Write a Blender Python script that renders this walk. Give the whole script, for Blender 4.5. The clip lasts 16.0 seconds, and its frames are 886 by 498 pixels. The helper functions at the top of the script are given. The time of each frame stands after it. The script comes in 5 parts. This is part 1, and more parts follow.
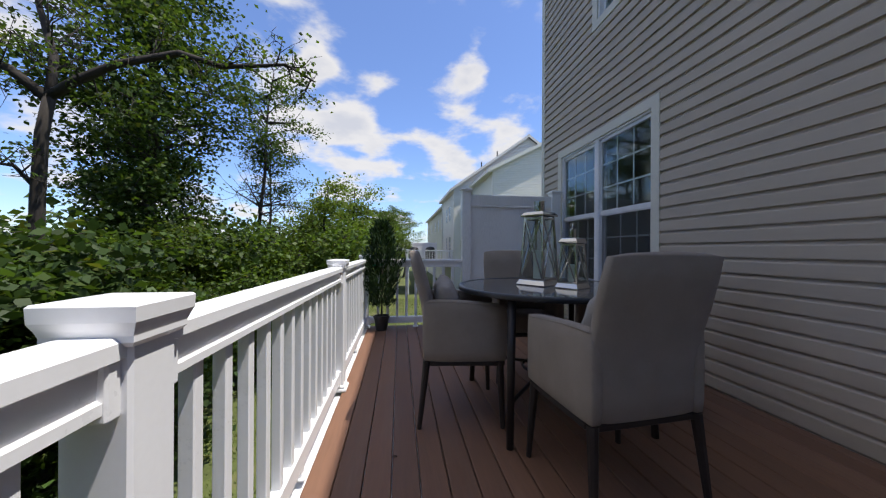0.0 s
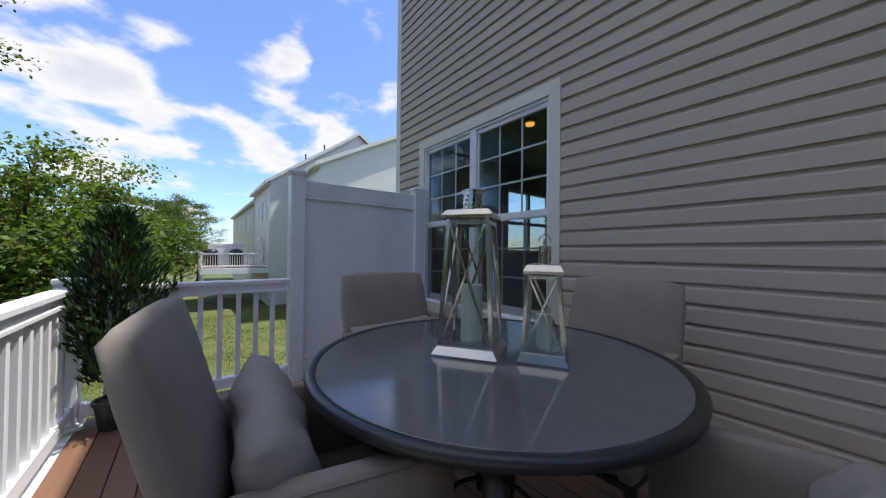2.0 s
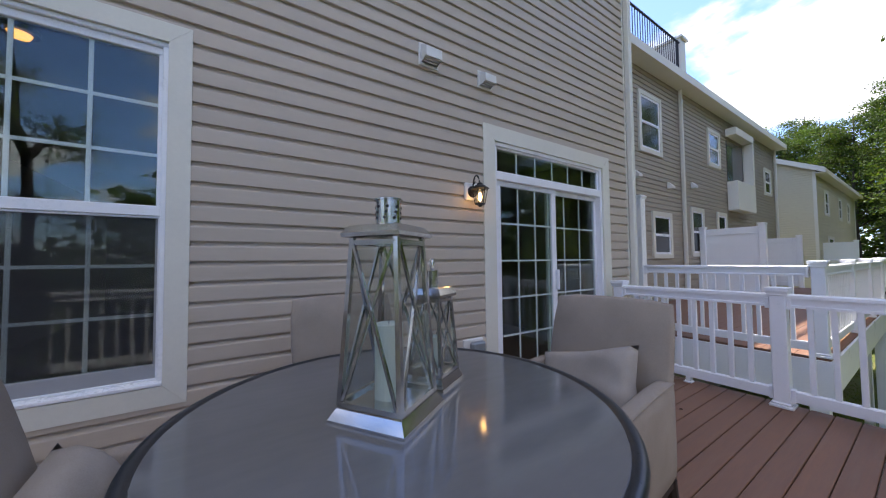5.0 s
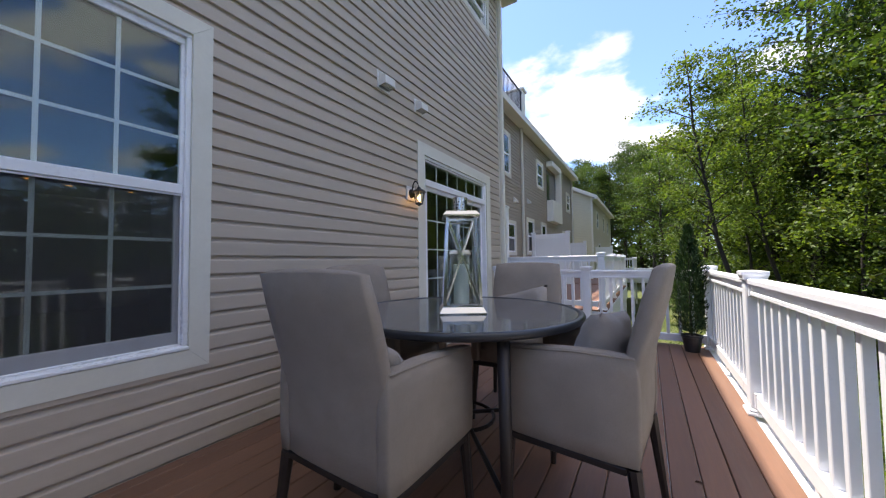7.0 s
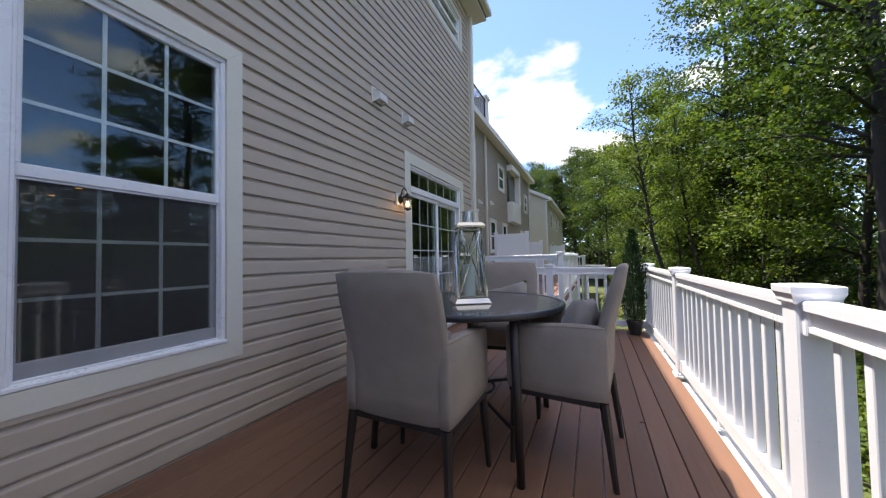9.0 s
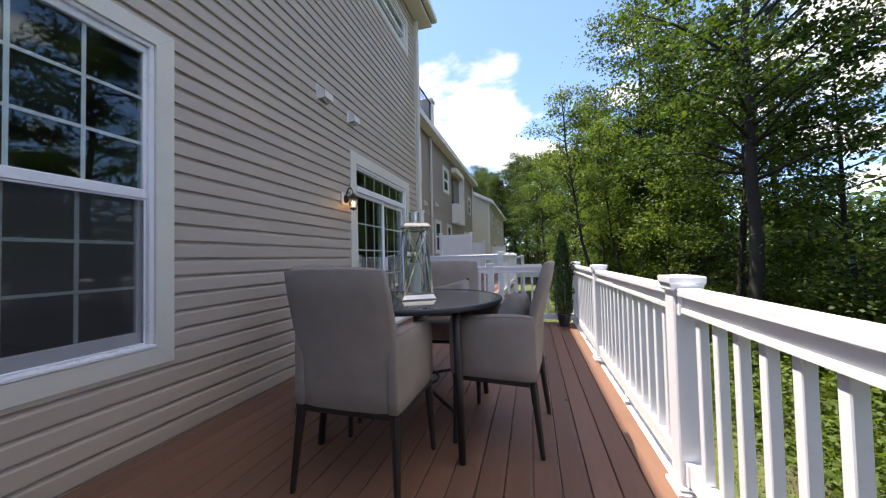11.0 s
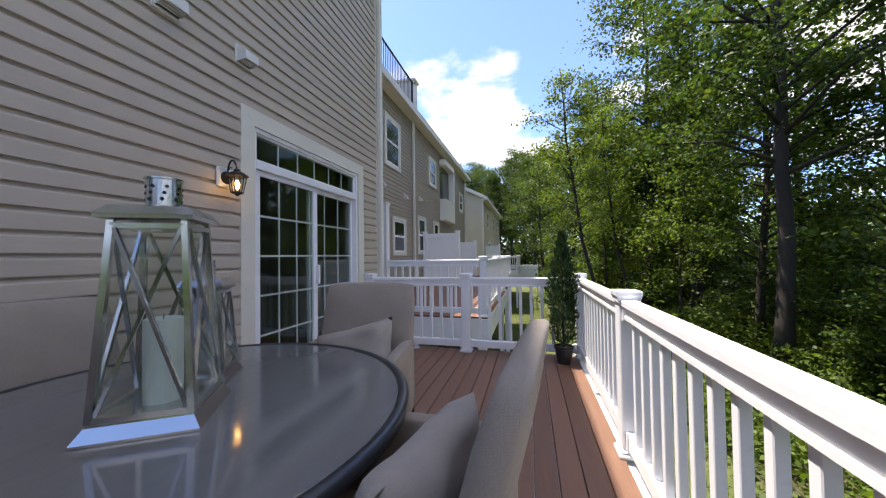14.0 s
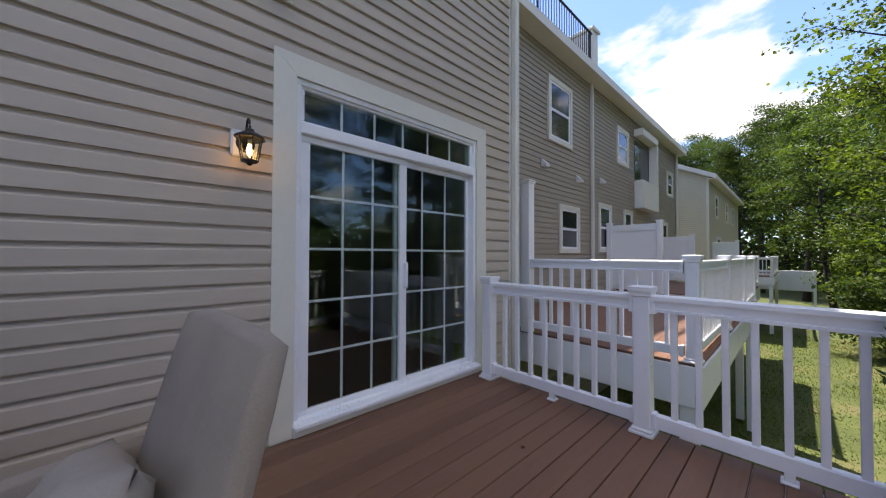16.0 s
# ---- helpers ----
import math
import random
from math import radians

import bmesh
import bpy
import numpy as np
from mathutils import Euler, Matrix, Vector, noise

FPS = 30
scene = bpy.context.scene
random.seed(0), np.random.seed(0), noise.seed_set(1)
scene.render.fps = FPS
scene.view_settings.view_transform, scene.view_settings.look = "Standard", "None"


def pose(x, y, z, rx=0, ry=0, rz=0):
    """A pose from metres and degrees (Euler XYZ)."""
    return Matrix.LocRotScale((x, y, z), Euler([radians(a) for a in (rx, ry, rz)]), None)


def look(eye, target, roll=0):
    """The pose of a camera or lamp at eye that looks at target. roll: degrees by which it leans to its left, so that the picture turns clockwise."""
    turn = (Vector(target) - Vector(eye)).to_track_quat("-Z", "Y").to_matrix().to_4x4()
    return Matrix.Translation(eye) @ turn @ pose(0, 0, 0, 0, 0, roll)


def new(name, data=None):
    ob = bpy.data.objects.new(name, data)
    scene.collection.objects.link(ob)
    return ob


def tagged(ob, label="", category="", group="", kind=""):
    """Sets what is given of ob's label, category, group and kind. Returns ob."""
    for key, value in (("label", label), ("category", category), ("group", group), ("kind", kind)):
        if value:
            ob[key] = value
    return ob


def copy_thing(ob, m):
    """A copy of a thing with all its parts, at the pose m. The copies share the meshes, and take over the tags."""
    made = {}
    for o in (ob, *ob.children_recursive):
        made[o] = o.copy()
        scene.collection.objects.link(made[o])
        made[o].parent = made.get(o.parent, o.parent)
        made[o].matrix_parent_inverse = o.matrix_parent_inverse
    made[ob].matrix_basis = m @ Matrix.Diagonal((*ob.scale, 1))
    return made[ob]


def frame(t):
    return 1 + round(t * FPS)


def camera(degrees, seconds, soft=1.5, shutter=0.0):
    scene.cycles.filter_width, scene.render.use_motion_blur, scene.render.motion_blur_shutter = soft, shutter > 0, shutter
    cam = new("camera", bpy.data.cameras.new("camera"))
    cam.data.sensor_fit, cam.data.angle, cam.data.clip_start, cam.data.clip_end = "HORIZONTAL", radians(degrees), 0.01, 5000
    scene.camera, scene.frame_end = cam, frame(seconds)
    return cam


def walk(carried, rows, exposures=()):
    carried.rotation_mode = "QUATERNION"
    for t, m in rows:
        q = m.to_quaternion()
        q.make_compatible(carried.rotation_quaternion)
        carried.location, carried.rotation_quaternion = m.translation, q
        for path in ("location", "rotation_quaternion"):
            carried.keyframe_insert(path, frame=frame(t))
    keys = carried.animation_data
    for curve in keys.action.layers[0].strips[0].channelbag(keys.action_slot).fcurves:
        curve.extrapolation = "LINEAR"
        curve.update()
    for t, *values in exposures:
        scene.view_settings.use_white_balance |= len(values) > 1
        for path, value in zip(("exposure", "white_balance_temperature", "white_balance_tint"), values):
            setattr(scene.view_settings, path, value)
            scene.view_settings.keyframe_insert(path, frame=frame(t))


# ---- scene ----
cam = camera(107.2, 16.0, soft=1.2)
PATH = [
    (0, (-0.01, -0.376, 1.079), (0.255, 1.606, 1.081), 0.3),
    (0.5, (-0.027, -0.022, 1.107), (0.447, 1.921, 1.111), 0.4),
    (1, (0.016, 0.331, 1.15), (0.773, 2.182, 1.16), 0.4),
    (1.5, (0.085, 0.651, 1.176), (1.091, 2.379, 1.187), 0.7),
    (2, (0.155, 0.96, 1.191), (1.376, 2.544, 1.214), 0.6),
    (2.5, (0.233, 1.22, 1.167), (1.576, 2.702, 1.195), 0.3),
    (3, (0.264, 1.454, 1.24), (1.825, 2.704, 1.27), 0.2),
    (3.5, (0.203, 1.629, 1.321), (2.029, 2.444, 1.356), 0.0),
    (4, (0.134, 1.831, 1.303), (2.118, 2.083, 1.354), 0.1),
    (4.5, (0.129, 2.006, 1.285), (2.069, 1.523, 1.352), -0.3),
    (5, (0.126, 2.24, 1.247), (1.797, 1.142, 1.321), -0.6),
    (5.2, (0.122, 2.344, 1.238), (1.719, 1.141, 1.308), -0.6),
    (7.3, (0.156, 3.493, 1.084), (1.171, 1.771, 1.156), -0.9),
    (7.5, (0.157, 3.56, 1.087), (1.155, 1.827, 1.155), -1.0),
    (8, (0.179, 3.709, 1.094), (1.141, 1.957, 1.157), -1.1),
    (8.5, (0.224, 3.798, 1.103), (1.134, 2.019, 1.163), -1.1),
    (9, (0.237, 3.889, 1.116), (1.073, 2.073, 1.176), -1.1),
    (9.5, (0.215, 3.972, 1.134), (0.962, 2.118, 1.191), -1.3),
    (10, (0.172, 4.044, 1.134), (0.794, 2.144, 1.183), -1.4),
    (10.2, (0.167, 4.044, 1.125), (0.758, 2.134, 1.185), -1.4),
    (12.5, (0.283, 3.59, 1.094), (0.774, 1.651, 1.136), -1.2),
    (13, (0.223, 3.29, 1.128), (0.723, 1.354, 1.161), -1.0),
    (13.5, (0.152, 2.899, 1.156), (0.665, 0.967, 1.203), -0.7),
    (14, (0.093, 2.478, 1.219), (0.604, 0.545, 1.263), -0.8),
    (14.5, (-0.003, 2.047, 1.258), (0.532, 0.12, 1.3), -0.7),
    (15, (0.038, 1.648, 1.302), (0.789, -0.205, 1.327), -0.4),
    (15.5, (0.08, 1.251, 1.274), (1.166, -0.428, 1.302), -0.3),
    (16, (0.177, 0.871, 1.205), (1.644, -0.488, 1.241), 0.2),
]
EXPOSURES = [(0.0, 0.76, 6650, 10), (1.0, 0.83, 6650, 10), (2.0, 1.0, 6650, 10), (3.0, 1.14, 6650, 10), (4.0, 1.66, 6850, 13), (4.5, 1.7, 6850, 13), (5.0, 1.74, 6850, 13), (7.5, 1.58, 6850, 12), (9.0, 1.58, 6900, 12), (12.5, 1.6, 7050, 13), (14.5, 1.54, 7050, 13), (15.5, 1.46, 7050, 13), (16.0, 1.5, 7050, 13)]
SKY_STRENGTH, SUN_STRENGTH = 0.145, 3.4

walk(cam, [(t, look(eye, target, roll)) for t, eye, target, roll in PATH], EXPOSURES)

# ---- world and sun ----
SUN_DIR = Vector((0.3745, -0.12, 1.0)).normalized()
world = bpy.data.worlds.new("sky")
scene.world = world
world.use_nodes = True


def node(tree, kind, inputs=None, **props):
    n = tree.nodes.new(kind)
    for k, v in props.items():
        setattr(n, k, v)
    for k, v in (inputs or {}).items():
        if isinstance(v, bpy.types.NodeSocket):
            tree.links.new(v, n.inputs[k])
        else:
            n.inputs[k].default_value = v
    return n


def math_node(tree, op, a, b=0.0, c=0.0, clamp=False):
    n = node(tree, "ShaderNodeMath", {0: a, 1: b, 2: c}, operation=op, use_clamp=clamp)
    return n.outputs[0]


def mix_color(tree, fac, a, b, blend="MIX"):
    n = node(tree, "ShaderNodeMix", {0: fac, 6: a, 7: b}, data_type="RGBA", blend_type=blend)
    return n.outputs[2]


def build_world():
    t = world.node_tree
    t.nodes.clear()
    sky = node(t, "ShaderNodeTexSky", sky_type="NISHITA", sun_disc=False)
    sky.sun_elevation = math.asin(SUN_DIR.z)
    sky.sun_rotation = math.atan2(SUN_DIR.x, SUN_DIR.y)
    sky.air_density, sky.dust_density, sky.ozone_density = 1.0, 0.4, 3.0
    coord = node(t, "ShaderNodeTexCoord").outputs["Generated"]
    # the direction laid out on a cloud layer, so that clouds flatten towards the horizon
    sep = node(t, "ShaderNodeSeparateXYZ", {0: coord})
    up = math_node(t, "ADD", math_node(t, "MAXIMUM", sep.outputs[2], 0.0), 0.28)
    flat = node(t, "ShaderNodeCombineXYZ", {0: math_node(t, "DIVIDE", sep.outputs[0], up), 1: math_node(t, "DIVIDE", sep.outputs[1], up), 2: math_node(t, "MULTIPLY", sep.outputs[2], 1.8)}).outputs[0]
    puff = node(t, "ShaderNodeTexNoise", {"Vector": flat, "Scale": 3.7, "Detail": 9.0, "Roughness": 0.52, "Distortion": 0.12}).outputs[0]
    broad = node(t, "ShaderNodeTexNoise", {"Vector": flat, "Scale": 0.9, "Detail": 2.0}).outputs[0]
    # cumulus banks, the last row added out of view: direction, angular radius in radians, weight
    banks = [(-0.20, 0.91, 0.36, 0.15, 0.16), (-0.10, 0.96, 0.25, 0.15, 0.18), (-0.28, 0.84, 0.50, 0.09, 0.20), (0.21, 0.93, 0.30, 0.12, 0.18), (0.16, 0.85, 0.50, 0.07, 0.26),
             (-0.24, 0.82, 0.53, 0.10, 0.08), (-0.70, 0.72, 0.06, 0.25, 0.12), (0.15, -0.90, 0.40, 0.13, 0.32), (0.02, -0.93, 0.35, 0.14, 0.32),
             (-0.58, -0.74, 0.34, 0.20, 0.12), (0.30, 0.77, 0.57, 0.06, 0.10),
             (-0.02, 0.87, 0.50, 0.13, -0.30), (0.29, 0.85, 0.43, 0.09, -0.30), (0.03, 0.93, 0.36, 0.08, -0.22), (0.30, 0.82, 0.50, 0.07, -0.2), (0.05, -0.83, 0.55, 0.17, -0.35), (-0.11, -0.86, 0.50, 0.10, -0.25),
             # unseen cloud overhead and west, added to whiten the fill light in shade
             (-0.25, 0.05, 0.97, 0.42, 0.60), (-0.85, 0.1, 0.62, 0.30, 0.25)]
    total = None
    for x, y, z, radius, weight in banks:
        d = Vector((x, y, z)).normalized()
        dot = node(t, "ShaderNodeVectorMath", {0: coord, 1: d}, operation="DOT_PRODUCT").outputs["Value"]
        fall = node(t, "ShaderNodeMapRange", {0: dot, 1: math.cos(radius * 1.6), 2: math.cos(radius * 0.3), 3: 0.0, 4: weight}, interpolation_type="SMOOTHSTEP").outputs[0]
        total = fall if total is None else math_node(t, "ADD", total, fall)
    dens = math_node(t, "ADD", math_node(t, "ADD", math_node(t, "MULTIPLY_ADD", puff, 2.0, -1.0), total), math_node(t, "MULTIPLY_ADD", broad, 0.9, -0.45))
    cover = node(t, "ShaderNodeMapRange", {0: dens, 1: 0.02, 2: 0.36, 3: 0.0, 4: 1.0}, interpolation_type="SMOOTHSTEP").outputs[0]
    shade = node(t, "ShaderNodeTexNoise", {"Vector": flat, "Scale": 5.5, "Detail": 5.0, "Roughness": 0.55}).outputs[0]
    body = node(t, "ShaderNodeMapRange", {0: math_node(t, "ADD", dens, math_node(t, "MULTIPLY_ADD", shade, 1.2, -0.6)), 1: 0.25, 2: 0.9, 3: 0.0, 4: 1.0}, interpolation_type="SMOOTHSTEP").outputs[0]
    cloud = mix_color(t, body, (3.5, 3.48, 3.52, 1), (2.7, 2.8, 3.1, 1))
    deep = mix_color(t, 1.0, sky.outputs[0], (0.60, 0.70, 0.92, 1), "MULTIPLY")
    col = mix_color(t, math_node(t, "MULTIPLY_ADD", cover, 0.90, 0.04), deep, cloud)
    bg = node(t, "ShaderNodeBackground", {"Color": col, "Strength": SKY_STRENGTH})
    out = node(t, "ShaderNodeOutputWorld")
    t.links.new(bg.outputs[0], out.inputs[0])


build_world()
sun = new("sun", bpy.data.lights.new("sun", "SUN"))
sun.data.energy, sun.data.angle, sun.data.color = SUN_STRENGTH, radians(0.53), (1.0, 0.97, 0.92)
sun.matrix_world = look((0, 0, 0), tuple(-SUN_DIR))


# ---- materials ----
def material(name, color, rough=0.6, metal=0.0, vary=0.12, scale=6.0, fine=90.0, bump=0.15, bump_scale=None, stretch=(1, 1, 1), dark=None, piece=0.0, spec=0.5, island=0.0, wear=0.0):
    """A surface with broad stains and fine grain, in object space at real size."""
    m = bpy.data.materials.new(name)
    m.use_nodes = True
    t = m.node_tree
    b = t.nodes["Principled BSDF"]
    b.inputs["Metallic"].default_value = metal
    b.inputs["Specular IOR Level"].default_value = spec
    pos = node(t, "ShaderNodeMapping", {0: node(t, "ShaderNodeTexCoord").outputs["Object"], 3: stretch}).outputs[0]
    if piece:
        info = node(t, "ShaderNodeObjectInfo").outputs["Random"]
        shift = node(t, "ShaderNodeCombineXYZ", {0: math_node(t, "MULTIPLY", info, 37.0), 1: math_node(t, "MULTIPLY", info, 91.0), 2: info}).outputs[0]
        pos = node(t, "ShaderNodeVectorMath", {0: pos, 1: shift}, operation="ADD").outputs[0]
    big = node(t, "ShaderNodeTexNoise", {"Vector": pos, "Scale": scale, "Detail": 4.0, "Roughness": 0.6}).outputs[0]
    small = node(t, "ShaderNodeTexNoise", {"Vector": pos, "Scale": fine, "Detail": 3.0, "Roughness": 0.6}).outputs[0]
    both = math_node(t, "ADD", math_node(t, "MULTIPLY", big, 0.6), math_node(t, "MULTIPLY", small, 0.4))
    value = node(t, "ShaderNodeMapRange", {0: both, 1: 0.3, 2: 0.7, 3: 1.0 - vary, 4: 1.0 + vary}).outputs[0]
    if piece:
        value = math_node(t, "MULTIPLY", value, math_node(t, "MULTIPLY_ADD", info, 2 * piece, 1.0 - piece))
    if island:
        rnd = node(t, "ShaderNodeNewGeometry").outputs["Random Per Island"]
        value = math_node(t, "MULTIPLY", value, math_node(t, "MULTIPLY_ADD", rnd, 2 * island, 1.0 - island))
    col = mix_color(t, 1.0, (*color, 1), node(t, "ShaderNodeCombineColor", {0: value, 1: value, 2: value}).outputs[0], "MULTIPLY")
    if dark is not None:
        patch = node(t, "ShaderNodeMapRange", {0: big, 1: 0.52, 2: 0.72, 3: 0.0, 4: 1.0}).outputs[0]
        col = mix_color(t, patch, col, (*dark, 1))
    if wear:
        streak = node(t, "ShaderNodeTexNoise", {"Vector": pos, "Scale": scale * 2.3, "Detail": 6.0, "Roughness": 0.7}).outputs[0]
        mask = node(t, "ShaderNodeMapRange", {0: streak, 1: 0.55, 2: 0.75, 3: 0.0, 4: wear}).outputs[0]
        col = mix_color(t, mask, col, (0.33, 0.30, 0.25, 1))
    t.links.new(col, b.inputs["Base Color"])
    r = node(t, "ShaderNodeMapRange", {0: both, 1: 0.3, 2: 0.7, 3: max(rough - 0.08, 0.02), 4: min(rough + 0.08, 1.0)}).outputs[0]
    t.links.new(r, b.inputs["Roughness"])
    if bump:
        h = node(t, "ShaderNodeTexNoise", {"Vector": pos, "Scale": bump_scale or fine, "Detail": 4.0, "Roughness": 0.65}).outputs[0]
        bp = node(t, "ShaderNodeBump", {"Strength": bump, "Distance": 0.004, "Height": h}).outputs[0]
        t.links.new(bp, b.inputs["Normal"])
    return m


def fabric_material(name, color):
    """Woven slubby cloth: two crossed thread waves over soft shading of the yarn."""
    m = material(name, color, rough=0.95, vary=0.16, scale=5.0, fine=260.0, bump=0.0, spec=0.15)
    t = m.node_tree
    b = t.nodes["Principled BSDF"]
    pos = node(t, "ShaderNodeTexCoord").outputs["Object"]
    weave = None
    for axis in ("X", "Y", "Z"):
        w = node(t, "ShaderNodeTexWave", {"Vector": pos, "Scale": 210.0, "Distortion": 5.0, "Detail": 2.0, "Detail Scale": 3.0}, wave_type="BANDS", bands_direction=axis).outputs[1]
        weave = w if weave is None else math_node(t, "ADD", weave, w)
    fold = node(t, "ShaderNodeTexNoise", {"Vector": pos, "Scale": 7.0, "Detail": 3.0}).outputs[0]
    h = math_node(t, "ADD", math_node(t, "MULTIPLY", weave, 0.07), math_node(t, "MULTIPLY", fold, 2.2))
    t.links.new(node(t, "ShaderNodeBump", {"Strength": 0.55, "Distance": 0.006, "Height": h}).outputs[0], b.inputs["Normal"])
    b.inputs["Sheen Weight"].default_value = 0.08
    return m


def glass_material(name, tint, gloss, low=0.04):
    m = bpy.data.materials.new(name)
    m.use_nodes = True
    t = m.node_tree
    t.nodes.clear()
    wob = node(t, "ShaderNodeTexNoise", {"Vector": node(t, "ShaderNodeTexCoord").outputs["Object"], "Scale": 1.6, "Detail": 1.0}).outputs[0]
    bp = node(t, "ShaderNodeBump", {"Strength": gloss, "Distance": 0.02, "Height": wob}).outputs[0]
    facing = node(t, "ShaderNodeLayerWeight", {"Blend": 0.5, "Normal": bp}).outputs["Facing"]
    f = math_node(t, "MULTIPLY_ADD", math_node(t, "POWER", facing, 4.0), 0.75, low)
    a = node(t, "ShaderNodeBsdfTransparent", {"Color": (*tint, 1)}).outputs[0]
    g = node(t, "ShaderNodeBsdfGlossy", {"Color": (0.92, 0.95, 0.97, 1), "Roughness": 0.015, "Normal": bp}).outputs[0]
    mix = node(t, "ShaderNodeMixShader", {0: f, 1: a, 2: g}).outputs[0]
    t.links.new(mix, node(t, "ShaderNodeOutputMaterial").inputs[0])
    return m


def screen_material(name, color, cover):
    """Fine wire mesh seen as a thin veil: wire and open air in fixed shares."""
    m = bpy.data.materials.new(name)
    m.use_nodes = True
    t = m.node_tree
    b = t.nodes["Principled BSDF"]
    b.inputs["Base Color"].default_value = (*color, 1)
    b.inputs["Roughness"].default_value = 0.8
    n = node(t, "ShaderNodeTexNoise", {"Vector": node(t, "ShaderNodeTexCoord").outputs["Object"], "Scale": 3.0, "Detail": 3.0}).outputs[0]
    share = node(t, "ShaderNodeMapRange", {0: n, 1: 0.3, 2: 0.7, 3: cover - 0.04, 4: cover + 0.04}).outputs[0]
    open_air = node(t, "ShaderNodeBsdfTransparent").outputs[0]
    t.links.new(node(t, "ShaderNodeMixShader", {0: share, 1: open_air, 2: b.outputs[0]}).outputs[0], t.nodes["Material Output"].inputs[0])
    return m


def leaf_material(name, color, dry=(0.10, 0.09, 0.02), light=0.45):
    m = bpy.data.materials.new(name)
    m.use_nodes = True
    t = m.node_tree
    b = t.nodes["Principled BSDF"]
    rnd = node(t, "ShaderNodeNewGeometry").outputs["Random Per Island"]
    ob = node(t, "ShaderNodeObjectInfo").outputs["Random"]
    value = math_node(t, "MULTIPLY", math_node(t, "MULTIPLY_ADD", rnd, 1.0, 0.5), math_node(t, "MULTIPLY_ADD", ob, 0.4, 0.8))
    col = mix_color(t, 1.0, (*color, 1), node(t, "ShaderNodeCombineColor", {0: value, 1: value, 2: value}).outputs[0], "MULTIPLY")
    col = mix_color(t, node(t, "ShaderNodeMapRange", {0: rnd, 1: 0.86, 2: 1.0, 3: 0.0, 4: 0.7}).outputs[0], col, (*dry, 1))
    t.links.new(col, b.inputs["Base Color"])
    b.inputs["Roughness"].default_value = 0.55
    b.inputs["Specular IOR Level"].default_value = 0.3
    tr = node(t, "ShaderNodeBsdfTranslucent", {"Color": mix_color(t, 1.0, col, (1.5, 1.5, 0.55, 1), "MULTIPLY")}).outputs[0]
    mix = node(t, "ShaderNodeMixShader", {0: light, 1: b.outputs[0], 2: tr}).outputs[0]
    t.links.new(mix, t.nodes["Material Output"].inputs[0])
    return m


def glow_material(name, color, strength):
    m = bpy.data.materials.new(name)
    m.use_nodes = True
    b = m.node_tree.nodes["Principled BSDF"]
    b.inputs["Base Color"].default_value = (*color, 1)
    b.inputs["Emission Color"].default_value = (*color, 1)
    b.inputs["Emission Strength"].default_value = strength
    return m


VINYL = material("white_vinyl", (0.84, 0.84, 0.86), rough=0.32, vary=0.03, scale=3, fine=60, bump=0.05, wear=0.05)
FENCE = material("white_fence_vinyl", (0.86, 0.87, 0.86), rough=0.3, vary=0.03, scale=2, fine=70, bump=0.06, stretch=(1, 1, 0.2))
TRIM = material("cream_trim", (0.70, 0.68, 0.60), rough=0.5, vary=0.05, scale=3, fine=50, bump=0.08, wear=0.04)
FRAME = material("white_window_vinyl", (0.82, 0.83, 0.86), rough=0.3, vary=0.02, scale=4, fine=60, bump=0.03)
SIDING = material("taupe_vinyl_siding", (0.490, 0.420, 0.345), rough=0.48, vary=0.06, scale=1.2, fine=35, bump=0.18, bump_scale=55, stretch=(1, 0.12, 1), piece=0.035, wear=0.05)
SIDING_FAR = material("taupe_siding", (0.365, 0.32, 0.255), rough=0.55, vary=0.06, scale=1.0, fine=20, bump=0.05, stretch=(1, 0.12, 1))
CREAM_SIDING = material("cream_siding", (0.60, 0.56, 0.42), rough=0.55, vary=0.05, scale=0.8, fine=20, bump=0.05)
WHITE_SIDING = material("white_siding", (0.74, 0.73, 0.66), rough=0.55, vary=0.05, scale=0.8, fine=20, bump=0.05)
DECK = material("brown_composite_decking", (0.180, 0.089, 0.052), rough=0.62, vary=0.22, scale=2.5, fine=70, bump=0.35, bump_scale=60, stretch=(1, 0.08, 1), piece=0.10, wear=0.10)
ROOF = material("grey_shingles", (0.14, 0.135, 0.13), rough=0.9, vary=0.3, scale=3, fine=25, bump=0.4)
FABRIC = fabric_material("grey_taupe_linen", (0.300, 0.252, 0.212))
CUSHION = fabric_material("pale_grey_linen", (0.345, 0.305, 0.272))
LEG = material("dark_bronze_metal", (0.035, 0.028, 0.026), rough=0.45, metal=0.4, vary=0.2, scale=12, bump=0.05)
RIM = material("black_table_rim", (0.022, 0.024, 0.028), rough=0.33, vary=0.2, scale=10, fine=120, bump=0.08)
TABLETOP = material("smoked_glass_tabletop", (0.132, 0.130, 0.132), rough=0.10, vary=0.12, scale=1.5, fine=30, bump=0.02, stretch=(1, 0.25, 1), spec=0.8)
STEEL = material("polished_steel", (0.60, 0.59, 0.57), rough=0.17, metal=1.0, vary=0.03, scale=14, fine=160, bump=0.0)
WAX = material("ivory_wax", (0.66, 0.72, 0.64), rough=0.5, vary=0.05, scale=20, bump=0.05)
BLACK = material("black_cast_metal", (0.015, 0.015, 0.017), rough=0.4, metal=0.3, vary=0.2, scale=20, bump=0.1)
POT = material("black_plastic_pot", (0.018, 0.018, 0.02), rough=0.5, vary=0.2, scale=15, bump=0.1)
SOIL = material("dark_soil", (0.03, 0.022, 0.015), rough=1.0, vary=0.5, scale=30, bump=0.6)
